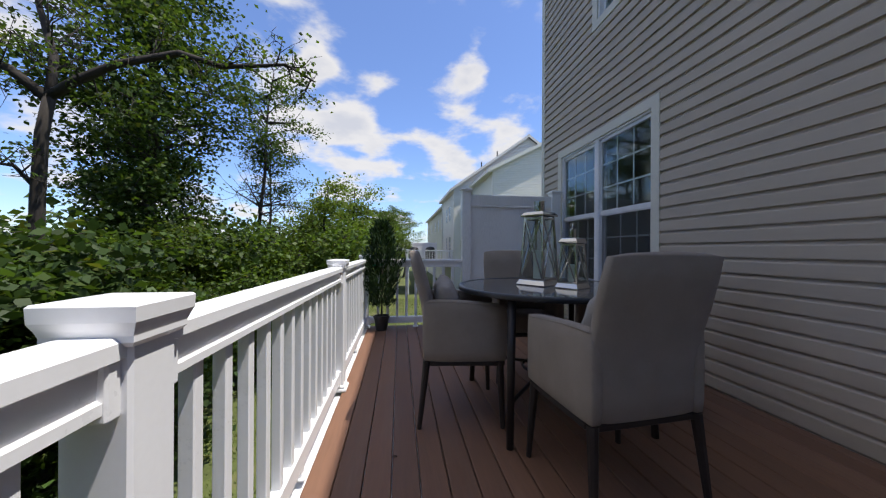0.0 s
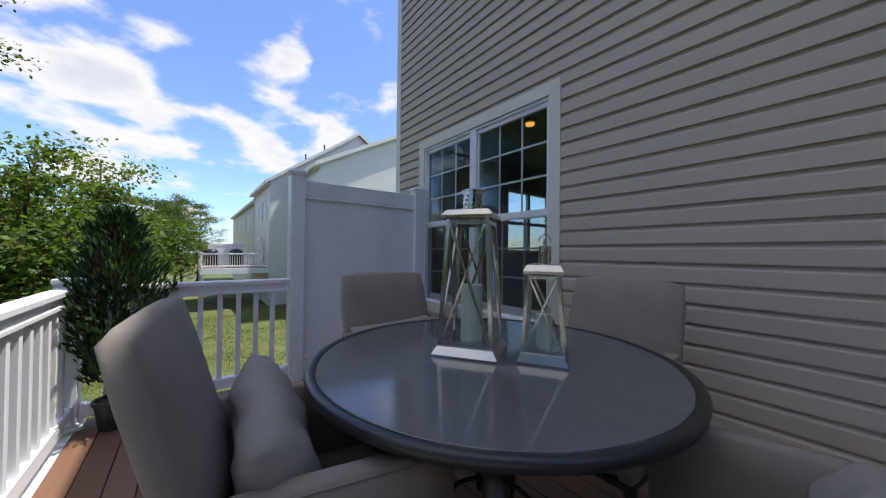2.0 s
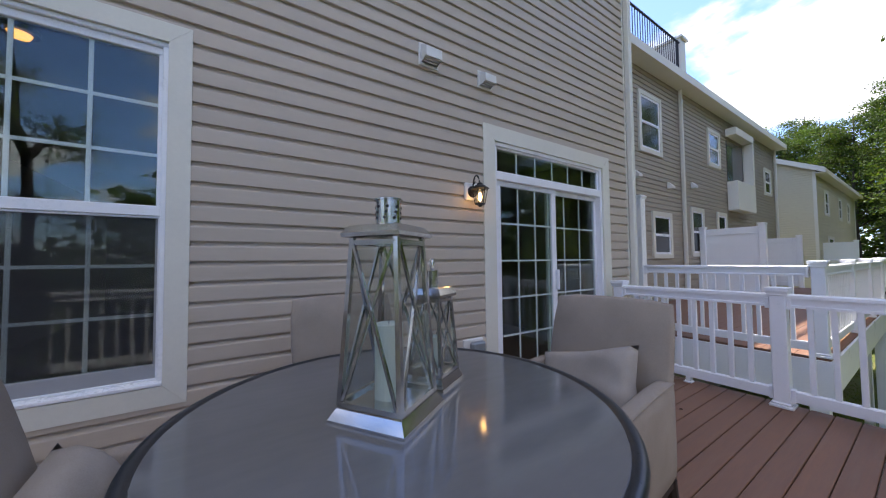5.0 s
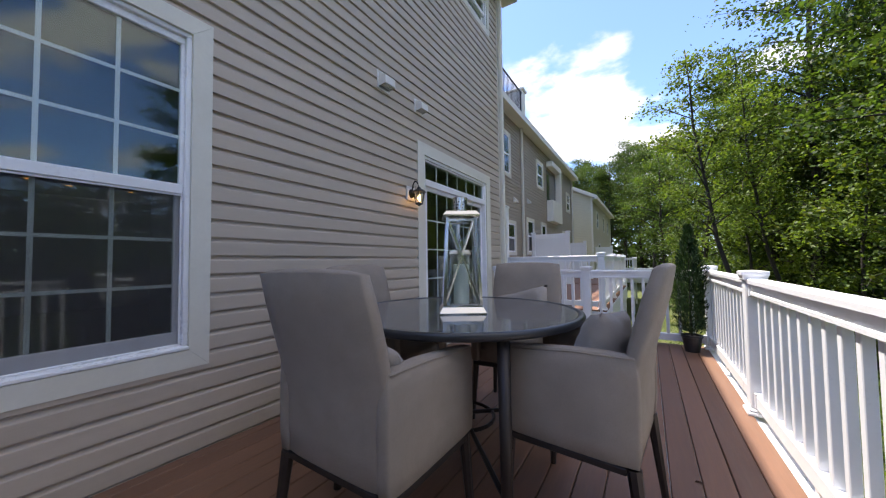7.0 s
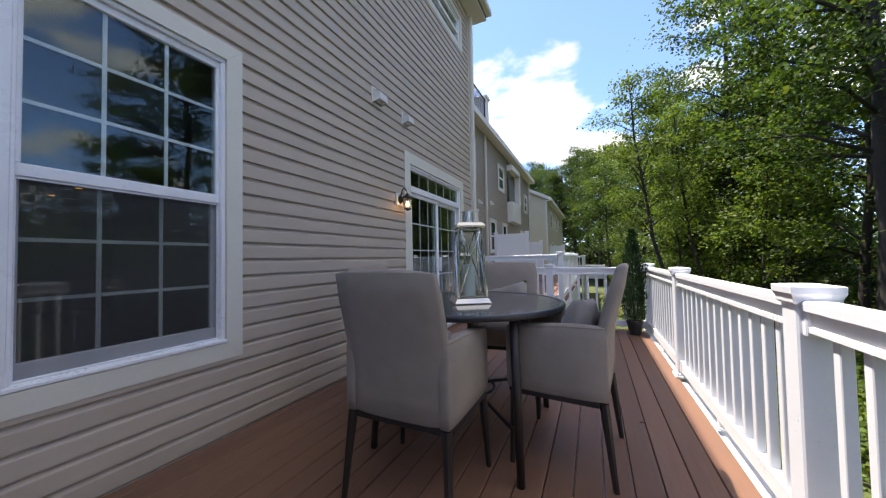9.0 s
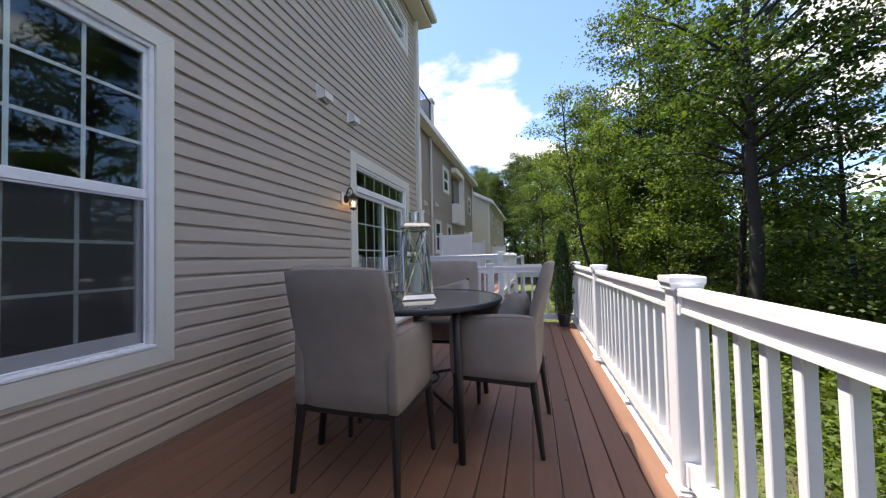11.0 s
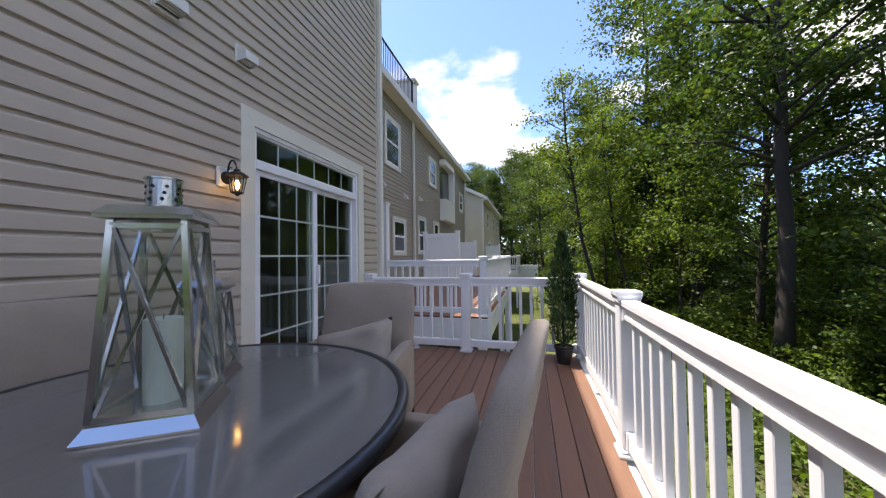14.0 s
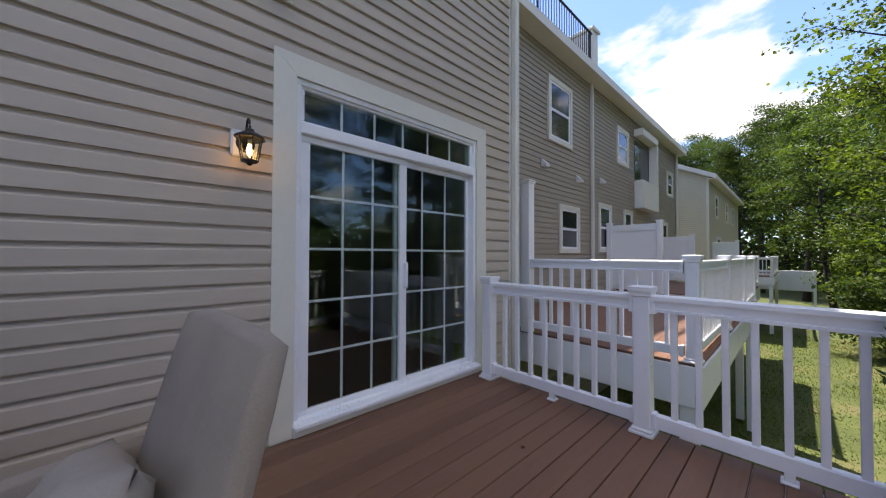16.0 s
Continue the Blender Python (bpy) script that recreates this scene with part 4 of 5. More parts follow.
part("cover", Shape().box(-0.085, -0.028, -0.095, 0.055, -0.050, 0.042, 0.014), GREY_COVER, outlet, "smoky plastic cover")


# ---- potted plants ----
def build_cypress(name, x, y, seed, height, width, sparse, label):
    rng = np.random.default_rng(seed)
    t = thing(name, label, "plant", pose(x, y, 0), group="potted cypresses by the railing")
    pot = part("pot", Shape().lathe([(0.072, 0.001), (0.098, 0.165), (0.108, 0.170), (0.108, 0.195), (0.098, 0.195), (0.094, 0.172), (0.09, 0.172)], 24), POT, t, smooth=False)
    part("soil", Shape().lathe([(0.088, 0.165), (0.091, 0.173), (0.03, 0.182)], 16), SOIL, pot)
    part("trunk", Shape().tube([(0, 0, 0.16), (0.006, 0.004, 0.6), (0, 0, height - 0.12)], [0.014, 0.010, 0.004], 7), BARK, t)
    n = 4600 if sparse else 7800
    f = rng.uniform(0, 1, n) ** 0.85
    z0 = 0.30 if sparse else 0.20
    z = z0 + (height - z0) * f
    shape = [0.45, 0.75, 1.0, 1.0, 0.72, 0.22] if sparse else [0.55, 0.9, 1.0, 0.85, 0.45, 0.06]
    env = np.interp(f, [0, 0.10, 0.35, 0.6, 0.85, 1.0], shape) * width / 2
    a = rng.uniform(0, 2 * np.pi, n)
    wild = 2.0 if sparse else 1.0
    lump = 1 + wild * 0.12 * np.sin(a * 2 + z * 9) + 0.22 * np.sin(a * 5 + z * 16 + seed) + 0.16 * np.sin(a * 3 - z * 27)
    r = env * lump * rng.uniform(0.25, 1.0, n) ** 0.55
    base = np.stack([r * np.cos(a), r * np.sin(a), z], 1)
    way = np.stack([np.cos(a) * 0.5, np.sin(a) * 0.5, np.full(n, 0.9)], 1) + rng.normal(size=(n, 3)) * 0.28
    way /= np.linalg.norm(way, axis=1)[:, None]
    side = np.cross(way, rng.normal(size=(n, 3)))
    side /= np.linalg.norm(side, axis=1)[:, None]
    s = rng.uniform(0.045, 0.095, n)[:, None] * (1.0 if sparse else 0.62)
    p = np.stack([base, base + way * s * 0.45 + side * s * (0.11), base + way * s, base + way * s * 0.45 - side * s * (0.11)], 1)
    part("foliage", quads("foliage", p, NEEDLE), NEEDLE, t)
    if sparse:
        part("plant_tie", Shape().tube([(-0.16, -0.03, 0.86), (-0.06, -0.045, 0.87), (0.02, -0.02, 0.865)], [0.005] * 3, 6), TIE, t, "green plant tie")


TIE = material("green_plastic_tie", (0.02, 0.30, 0.16), rough=0.4)
build_cypress("potted_cypress", -0.240, 4.05, 5, 1.42, 0.42, True, "loose green cypress in a black pot on the deck")
build_cypress("potted_cypress", -0.262, -1.44, 9, 1.46, 0.290, False, "dense columnar cypress in a black pot on the deck")

for k, (x, y) in enumerate([(-0.03, 1.34), (1.9, 3.6), (1.35, -0.9)]):
    rng = random.Random(k)
    s = Shape()
    for i in range(4):
        a = rng.uniform(0, 6.28)
        c = (x + rng.uniform(-0.012, 0.012), y + rng.uniform(-0.012, 0.012))
        d, q = 0.016 * math.cos(a), 0.016 * math.sin(a)
        s.add([(c[0] - d, c[1] - q, 0.0015), (c[0] - q * 0.4, c[1] + d * 0.4, 0.007), (c[0] + d, c[1] + q, 0.003), (c[0] + q * 0.4, c[1] - d * 0.4, 0.0015)], [(0, 1, 2, 3)])
    solid("dead_leaf", s, STAIN, "crumpled dead leaf lying on the deck boards", "leaf", group="dead leaves on the deck")


# ---- neighbouring decks and houses ----
def simple_window(y0, y1, z0, z1, x, face, mat_trim=TRIM, axis="x", rows=2):
    """A cased two-sash window on a far wall. face: -1 looks towards negative axis."""
    w = thing("house_window", "white two-sash window with a pale casing on a far house", "window", group="windows of the neighbouring houses", kind="structure")

    def bx(a0, a1, d0, d1, h0, h1):
        lo, hi = sorted((x + face * d0, x + face * d1))
        return Shape().box(lo, hi, a0, a1, h0, h1) if axis == "x" else Shape().box(a0, a1, lo, hi, h0, h1)
    c = Shape()
    for args in ((y0, y1, 0.0, 0.045, z1 - 0.10, z1), (y0, y1, 0.0, 0.045, z0, z0 + 0.10), (y0, y0 + 0.10, 0.0, 0.045, z0 + 0.10, z1 - 0.10), (y1 - 0.10, y1, 0.0, 0.045, z0 + 0.10, z1 - 0.10)):
        b = bx(*args)
        c.add(b.v, b.f)
    part("casing", c, mat_trim, w)
    m = (z0 + z1) / 2
    f = Shape()
    for args in ((y0 + 0.10, y1 - 0.10, 0.0, 0.030, m - 0.03, m + 0.03), (y0 + 0.10, y0 + 0.15, 0.0, 0.028, z0 + 0.10, z1 - 0.10), (y1 - 0.15, y1 - 0.10, 0.0, 0.028, z0 + 0.10, z1 - 0.10), (y0 + 0.15, y1 - 0.15, 0.0, 0.028, z0 + 0.10, z0 + 0.15), (y0 + 0.15, y1 - 0.15, 0.0, 0.028, z1 - 0.15, z1 - 0.10)):
        b = bx(*args)
        f.add(b.v, b.f)
    part("window_frame", f, FRAME, w)
    part("pane", bx(y0 + 0.15, y1 - 0.15, 0.004, 0.012, z0 + 0.15, m - 0.03), FAR_PANE, w)
    part("pane", bx(y0 + 0.15, y1 - 0.15, 0.008, 0.018, m + 0.03, z1 - 0.15), FAR_PANE, w)
    return w


FAR_PANE = material("dark_far_glass", (0.02, 0.023, 0.026), rough=0.06, vary=0.1, scale=2, bump=0.0, spec=1.0)
GROUND = -2.6


def house_block(name, x0, x1, y0, y1, eave, mat, label, ridge=None, slope_roof=True, roof_mat=ROOF, near="x"):
    """A house body with lap siding on the walls that face the camera, and a gabled roof along y."""
    h = thing(name, label, "house", kind="structure")
    body = Shape().box(x0 + 0.02, x1, y0 + 0.02, y1 - 0.02, GROUND, eave)
    part("wall", body, mat, h)
    siding(h, y0 + 0.02, y1 - 0.02, GROUND + 0.3, eave, [], lambda a, d, z: (x0 + 0.02 - d, a, z), name == "attached_row", mat)
    rx, rz = ridge or ((x0 + x1) / 2, eave + 2.5)
    if near in ("south", "north"):
        yy, sg = (y0 + 0.02, -1) if near == "south" else (y1 - 0.02, 1)
        siding(h, x0 + 0.02, x1, GROUND + 0.3, eave, [], lambda a, d, z: (a, yy + sg * d, z), False, mat)
        g = Shape()
        k = int((rz - eave) / COURSE)
        for i in range(k):
            f0 = i * COURSE / (rz - eave)
            a0, a1 = x0 + (rx - x0) * f0, x1 + (rx - x1) * f0
            g.extrude(LAP, lambda d, q, e, a0=a0, a1=a1, i=i: (a1 if e else a0, yy + sg * d, eave + i * COURSE + q))
        part("gable", g, mat, h)
    r = Shape()
    o = 0.35
    sl0, sl1 = (rz - eave) / (rx - x0), (rz - eave) / (x1 - rx)
    r.extrude([(x0 - o, eave - o * sl0), (rx, rz), (rx, rz + 0.2), (x0 - o, eave - o * sl0 + 0.2)], lambda u, v, e: (u, y1 + 0.25 if e else y0 - 0.25, v))
    r.extrude([(rx, rz), (x1 + o, eave - o * sl1), (x1 + o, eave - o * sl1 + 0.2), (rx, rz + 0.2)], lambda u, v, e: (u, y1 + 0.25 if e else y0 - 0.25, v))
    part("roof", r, roof_mat, h)
    s = Shape()
    s.extrude([(x0 - o - 0.02, eave - o * sl0 - 0.03), (x0 - o - 0.02, eave - o * sl0 + 0.17), (x0 - o + 0.06, eave - o * sl0 + 0.15), (x0 - o + 0.06, eave - o * sl0 - 0.03)], lambda u, v, e: (u, y1 + 0.26 if e else y0 - 0.26, v))
    s.box(x0 - o + 0.06, x0 + 0.0, y0 - 0.2, y1 + 0.2, eave - o * sl0 - 0.02, eave - o * sl0 + 0.03)
    for yy in (y0 - 0.27, y1 + 0.25):
        s.extrude([(x0 - o, eave - o * sl0 - 0.03), (rx, rz - 0.03), (rx, rz + 0.21), (x0 - o, eave - o * sl0 + 0.21)], lambda u, v, e, yy=yy: (u, yy + 0.02 * e, v))
        s.extrude([(rx, rz - 0.03), (x1 + o, eave - o * sl1 - 0.03), (x1 + o, eave - o * sl1 + 0.21), (rx, rz + 0.21)], lambda u, v, e, yy=yy: (u, yy + 0.02 * e, v))
    part("eave_trim", s, TRIM, h)
    c = Shape().box(x0 - 0.03, x0 + 0.08, y0 - 0.01, y0 + 0.09, GROUND, eave - 0.05).box(x0 - 0.03, x0 + 0.08, y1 - 0.09, y1 + 0.01, GROUND, eave - 0.05)
    part("corner_board", c, TRIM, h)
    return h


def neighbour_deck(x0, x1, y0, y1, z, label, sides):
    """A deck with boards, white fascia and railings on the sides named."""
    d = thing("neighbour_deck", label, "deck", kind="structure")
    b = Shape()
    n = int((x1 - x0) / 0.1325)
    for i in range(n):
        b.box(x0 + i * 0.1325, x0 + i * 0.1325 + 0.128, y0, y1, z - 0.025, z)
    part("boards", b, DECK, d)
    part("fascia", Shape().box(x0 - 0.02, x1, y0 - 0.02, y1 + 0.02, z - 0.40, z - 0.027, 0.006), VINYL, d)
    for x, y in ((x0 + 0.1, y0 + 0.1), (x0 + 0.1, y1 - 0.1)):
        part("deck_post", Shape().box(x - 0.07, x + 0.07, y - 0.07, y + 0.07, GROUND, z - 0.401, 0.005), VINYL, d)
    lab, grp = "white vinyl railing of a neighbouring deck", "railings of the neighbouring decks"
    if "s" in sides:
        railing(x0 + 0.12, y0 + 0.06, x1, y0 + 0.06, z, label=lab, group=grp, feet=False)
    if "n" in sides:
        railing(x0 + 0.12, y1 - 0.06, x1, y1 - 0.06, z, label=lab, group=grp, feet=False)
    if "w" in sides:
        k = max(1, round((y1 - y0) / 2.0))
        for i in range(k):
            a, c = y0 + 0.06 + (y1 - y0 - 0.12) * i / k, y0 + 0.06 + (y1 - y0 - 0.12) * (i + 1) / k
            railing(x0 + 0.06, a + 0.06, x0 + 0.06, c - 0.06, z, label=lab, group=grp, feet=False)
        for i in range(k + 1):
            copy_thing(post, pose(x0 + 0.06, y0 + 0.06 + (y1 - y0 - 0.12) * i / k, z))
    return d


# south: the attached row, set back from this house
NX = 3.9
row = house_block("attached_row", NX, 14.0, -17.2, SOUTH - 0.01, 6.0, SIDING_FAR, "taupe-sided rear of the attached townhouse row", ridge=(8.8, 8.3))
for y0, y1, z0, z1 in [(-6.85, -5.72, 3.78, 5.25), (-7.25, -6.22, 1.26, 2.40), (-10.85, -9.86, 4.05, 5.22), (-9.35, -8.45, 1.30, 2.68), (-11.20, -10.40, 1.30, 2.68), (-14.1, -13.2, 3.45, 4.75), (-16.55, -15.6, 3.75, 4.85), (-15.6, -14.4, 1.2, 2.6)]:
    simple_window(y0, y1, z0, z1, NX, -1)
balcony = thing("balcony", "white recessed balcony on the neighbouring townhouse", "balcony", kind="structure")
# flat dark sheet on the wall, standing in for shade inside the recess
part("recess", Shape().box(NX - 0.02, NX + 0.01, -13.1, -11.5, 2.95, 5.15), FAR_PANE, balcony)
part("parapet", Shape().box(NX - 0.30, NX - 0.02, -13.2, -11.4, 2.80, 3.75, 0.01), WHITE_SIDING, balcony)
part("surround", Shape().box(NX - 0.30, NX - 0.02, -13.2, -13.05, 3.76, 5.25, 0.01).box(NX - 0.30, NX - 0.02, -13.2, -11.4, 5.26, 5.5, 0.01), WHITE_SIDING, balcony)
for y in (-7.95, -12.0 - 5.1):
    solid("downspout", Shape().box(NX - 0.10, NX - 0.02, y - 0.04, y + 0.04, -2.4, 5.85, 0.012), TRIM, "cream downspout on the neighbouring townhouse", "downspout", kind="structure")
for y, z in [(-7.15, 3.12), (-5.5, 3.2), (-8.6, 3.3)]:
    v = thing("wall_vent", "small white vent hood on the neighbouring wall", "vent", pose(NX, y, z), group="vents on the neighbouring wall")
    part("hood", Shape().extrude([(-0.02, -0.09), (-0.02, 0.09), (-0.14, -0.03), (-0.14, -0.09)], lambda u, w, e: (u, 0.16 * e - 0.08, w)), PLASTIC, v)
terrace = thing("roof_terrace", "roof terrace with a thin dark metal rail and a white end pier", "terrace", kind="structure")
part("terrace_slab", Shape().box(NX - 0.30, NX + 3.2, -7.75, SOUTH - 0.02, 5.86, 6.02, 0.01), TRIM, terrace)
part("end_pier", Shape().box(NX - 0.22, NX + 1.6, -7.95, -7.62, 6.021, 7.05, 0.01).box(NX - 0.27, NX + 1.65, -8.0, -7.57, 7.051, 7.13, 0.01), WHITE_SIDING, terrace)
rail = thing("metal_railing", "thin dark metal railing on the roof terrace", "railing")
part("top_rail", Shape().tube([(NX - 0.20, SOUTH - 0.05, 6.92), (NX - 0.20, -7.60, 6.92)], [0.026] * 2, 6), BLACK, rail)
part("bottom_rail", Shape().tube([(NX - 0.20, SOUTH - 0.05, 6.10), (NX - 0.20, -7.60, 6.10)], [0.018] * 2, 6), BLACK, rail)
bar = Shape().tube([(0, 0, 0), (0, 0, 0.82)], [0.011] * 2, 5).mesh("bar", BLACK)
for i in range(46):
    b = part("bar", bar, BLACK, rail)
    b.location = (NX - 0.20, SOUTH - 0.08 - i * 0.1155, 6.10)
for y in (-5.0, -7.5):
    part("rail_post", Shape().tube([(NX - 0.20, y, 6.0), (NX - 0.20, y, 6.95)], [0.028] * 2, 6), BLACK, rail)

neighbour_deck(0.77, NX - 0.03, -9.05, -2.85, 0.215, "brown neighbouring deck with white fascia and railing", "w")
railing(0.77 + 0.12, -2.85, 2.50, -2.85, 0.215, 0.945, label="white vinyl railing of a neighbouring deck", group="railings of the neighbouring decks", feet=False)
privacy_fence(2.565, NX - 0.1, -2.85, 0.215, 1.975, label="white vinyl privacy panel beside the house wall")
privacy_fence(2.56, NX - 0.1, -9.0, 0.215, 1.92, label="white vinyl privacy panel on a neighbouring deck")
neighbour_deck(1.0, NX - 0.03, -14.1, -9.4, 0.215, "second neighbouring deck with white fascia and railing", "w")
privacy_fence(2.75, NX - 0.1, -14.05, 0.215, 1.80, label="white vinyl privacy panel on a neighbouring deck")
neighbour_deck(0.9, 3.4, -28.0, -21.5, 0.2, "distant neighbouring deck with white railing", "wn")
privacy_fence(2.2, 3.5, -21.6, 0.215, 1.80, label="white vinyl privacy panel on a distant deck")
far_s = house_block("row_house", 3.2, 14.0, -33.0, -20.5, 5.3, CREAM_SIDING, "cream-sided townhouse at the far end of the row", ridge=(8.5, 8.0), near="north")
for y0, y1, z0, z1 in [(-23.5, -22.5, 3.3, 4.6), (-27.5, -26.5, 3.3, 4.6), (-24.5, -23.0, 0.3, 2.3), (-30.5, -29.5, 3.3, 4.6)]:
    simple_window(y0, y1, z0, z1, 3.2, -1)
solid("yard_fence", Shape().box(-0.6, 2.3, -29.1, -29.0, -0.95, 0.3, 0.01).box(-0.66, -0.54, -29.14, -28.96, GROUND, 0.35, 0.01), VINYL, "low white screen standing at the far lawn", "fence", kind="structure")

# north: the next row of townhouses beyond the lawn
b0 = house_block("row_house", 5.9, 17.5, 20.0, 26.0, 6.2, WHITE_SIDING, "white-sided gabled townhouse beyond the lawn", ridge=(11.7, 9.2), near="south")
b1 = house_block("row_house", 4.4, 17.0, 26.0, 33.0, 6.05, WHITE_SIDING, "white-sided townhouse with a rear deck", ridge=(10.7, 10.55), near="south")
b2 = house_block("row_house", 4.7, 17.0, 33.05, 54.0, 5.7, CREAM_SIDING, "cream townhouses receding along the row", ridge=(10.7, 9.3))
for y0, y1, z0, z1 in [(27.6, 28.5, 3.4, 4.9), (29.4, 30.3, 3.4, 4.9), (27.4, 28.4, 0.2, 2.3), (29.6, 30.3, 0.9, 2.3)]:
    simple_window(y0, y1, z0, z1, 4.4, -1)
for y in (35.0, 38.5, 42.0, 46.5, 51.0):
    simple_window(y, y + 1.0, 3.2, 4.6, 4.7, -1)
simple_window(22.3, 23.2, 3.6, 5.0, 5.9, -1)
solid("downspout", Shape().box(4.30, 4.38, 32.7, 32.8, -2.4, 5.6, 0.012), TRIM, "cream downspout on a far townhouse", "downspout", kind="structure")
for x, z in ((8.4, 8.9), (7.0, 7.9)):
    solid("roof_pipe", Shape().tube([(x, 27.2, z - 0.5), (x, 27.2, z + 0.75)], [0.05] * 2, 8), BLACK, "dark vent pipe on a far roof", "pipe", group="roof vent pipes")
neighbour_deck(0.6, 4.37, 26.0, 32.6, 0.08, "white-railed rear deck of a far townhouse", "sw")
privacy_fence(1.3, 3.7, 32.5, 0.09, 1.75, label="white vinyl privacy panel on a far deck")
for x, y in ((2.6, 27.3), (1.3, 29.2)):
    g = thing("grill", "black covered barbecue grill on a far deck", "grill", pose(x, y, 0.081), group="grills on the far deck")
    part("cart", Shape().box(-0.40, 0.40, -0.28, 0.28, 0.0, 0.85, 0.03), BLACK, g)
    part("lid", Shape().lathe([(0.42, 0.851), (0.42, 0.95), (0.36, 1.10), (0.22, 1.20), (0.05, 1.23)], 16), BLACK, g, smooth=True)

# ---- ground ----
def build_ground():
    def height(x, y):
        far = max(0.0, -x - 4.5)
        return GROUND + 0.05 * far * (far < 9) + 0.45 * (far >= 9) + 0.12 * noise.noise(Vector((x * 0.12, y * 0.12, 0.3))) + 0.03 * noise.noise(Vector((x * 0.7, y * 0.7, 1.3)))
    xs = [-400, -150, -60, -40, -30] + [-24 + i * 1.2 for i in range(36)] + [25, 45, 90, 400]
    ys = [-400, -150, -80] + [-60 + i * 1.8 for i in range(68)] + [80, 150, 400]
    v = [(x, y, height(x, y) if -41 < x < 46 and -81 < y < 81 else GROUND - 0.2) for y in ys for x in xs]
    n = len(xs)
    f = [(j * n + i, j * n + i + 1, (j + 1) * n + i + 1, (j + 1) * n + i) for j in range(len(ys) - 1) for i in range(n - 1)]
    g = solid("ground", Shape().add(v, f), GRASS, "patchy mown lawn with bare soil", "ground", kind="structure", smooth=True)
    g.data.materials.append(LITTER)
    for p in g.data.polygons:
        if p.center.x < -4.4 - 0.8 * math.sin(p.center.y * 0.25):
            p.material_index = 1
    return height


ground_height = build_ground()


def scatter_grass():
    rng = np.random.default_rng(4)
    areas = [(-4.5, 5.5, 5.0, 24.0, 48000), (-4.5, 3.5, -22.0, -3.0, 46000), (-4.5, -0.8, -3.0, 5.0, 14000)]
    pts = []
    for x0, x1, y0, y1, n in areas:
        x, y = rng.uniform(x0, x1, n), rng.uniform(y0, y1, n)
        z = np.array([ground_height(a, b) for a, b in zip(x, y)])
        base = np.stack([x, y, z - 0.01], 1)
        way = rng.normal(size=(n, 3)) * 0.5 + np.array((0, 0, 1.0))
        way /= np.linalg.norm(way, axis=1)[:, None]
        side = np.cross(way, rng.normal(size=(n, 3)))
        side /= np.linalg.norm(side, axis=1)[:, None]
        s = rng.uniform(0.03, 0.085, n)[:, None]
        pts.append(np.stack([base - side * 0.012, base + way * s * 0.6 - side * 0.008, base + way * s, base + side * 0.012], 1))
    tagged(new("grass", quads("grass", np.concatenate(pts), GRASS_BLADE)), "short green and straw-coloured lawn grass", "grass", kind="stuff")


scatter_grass()


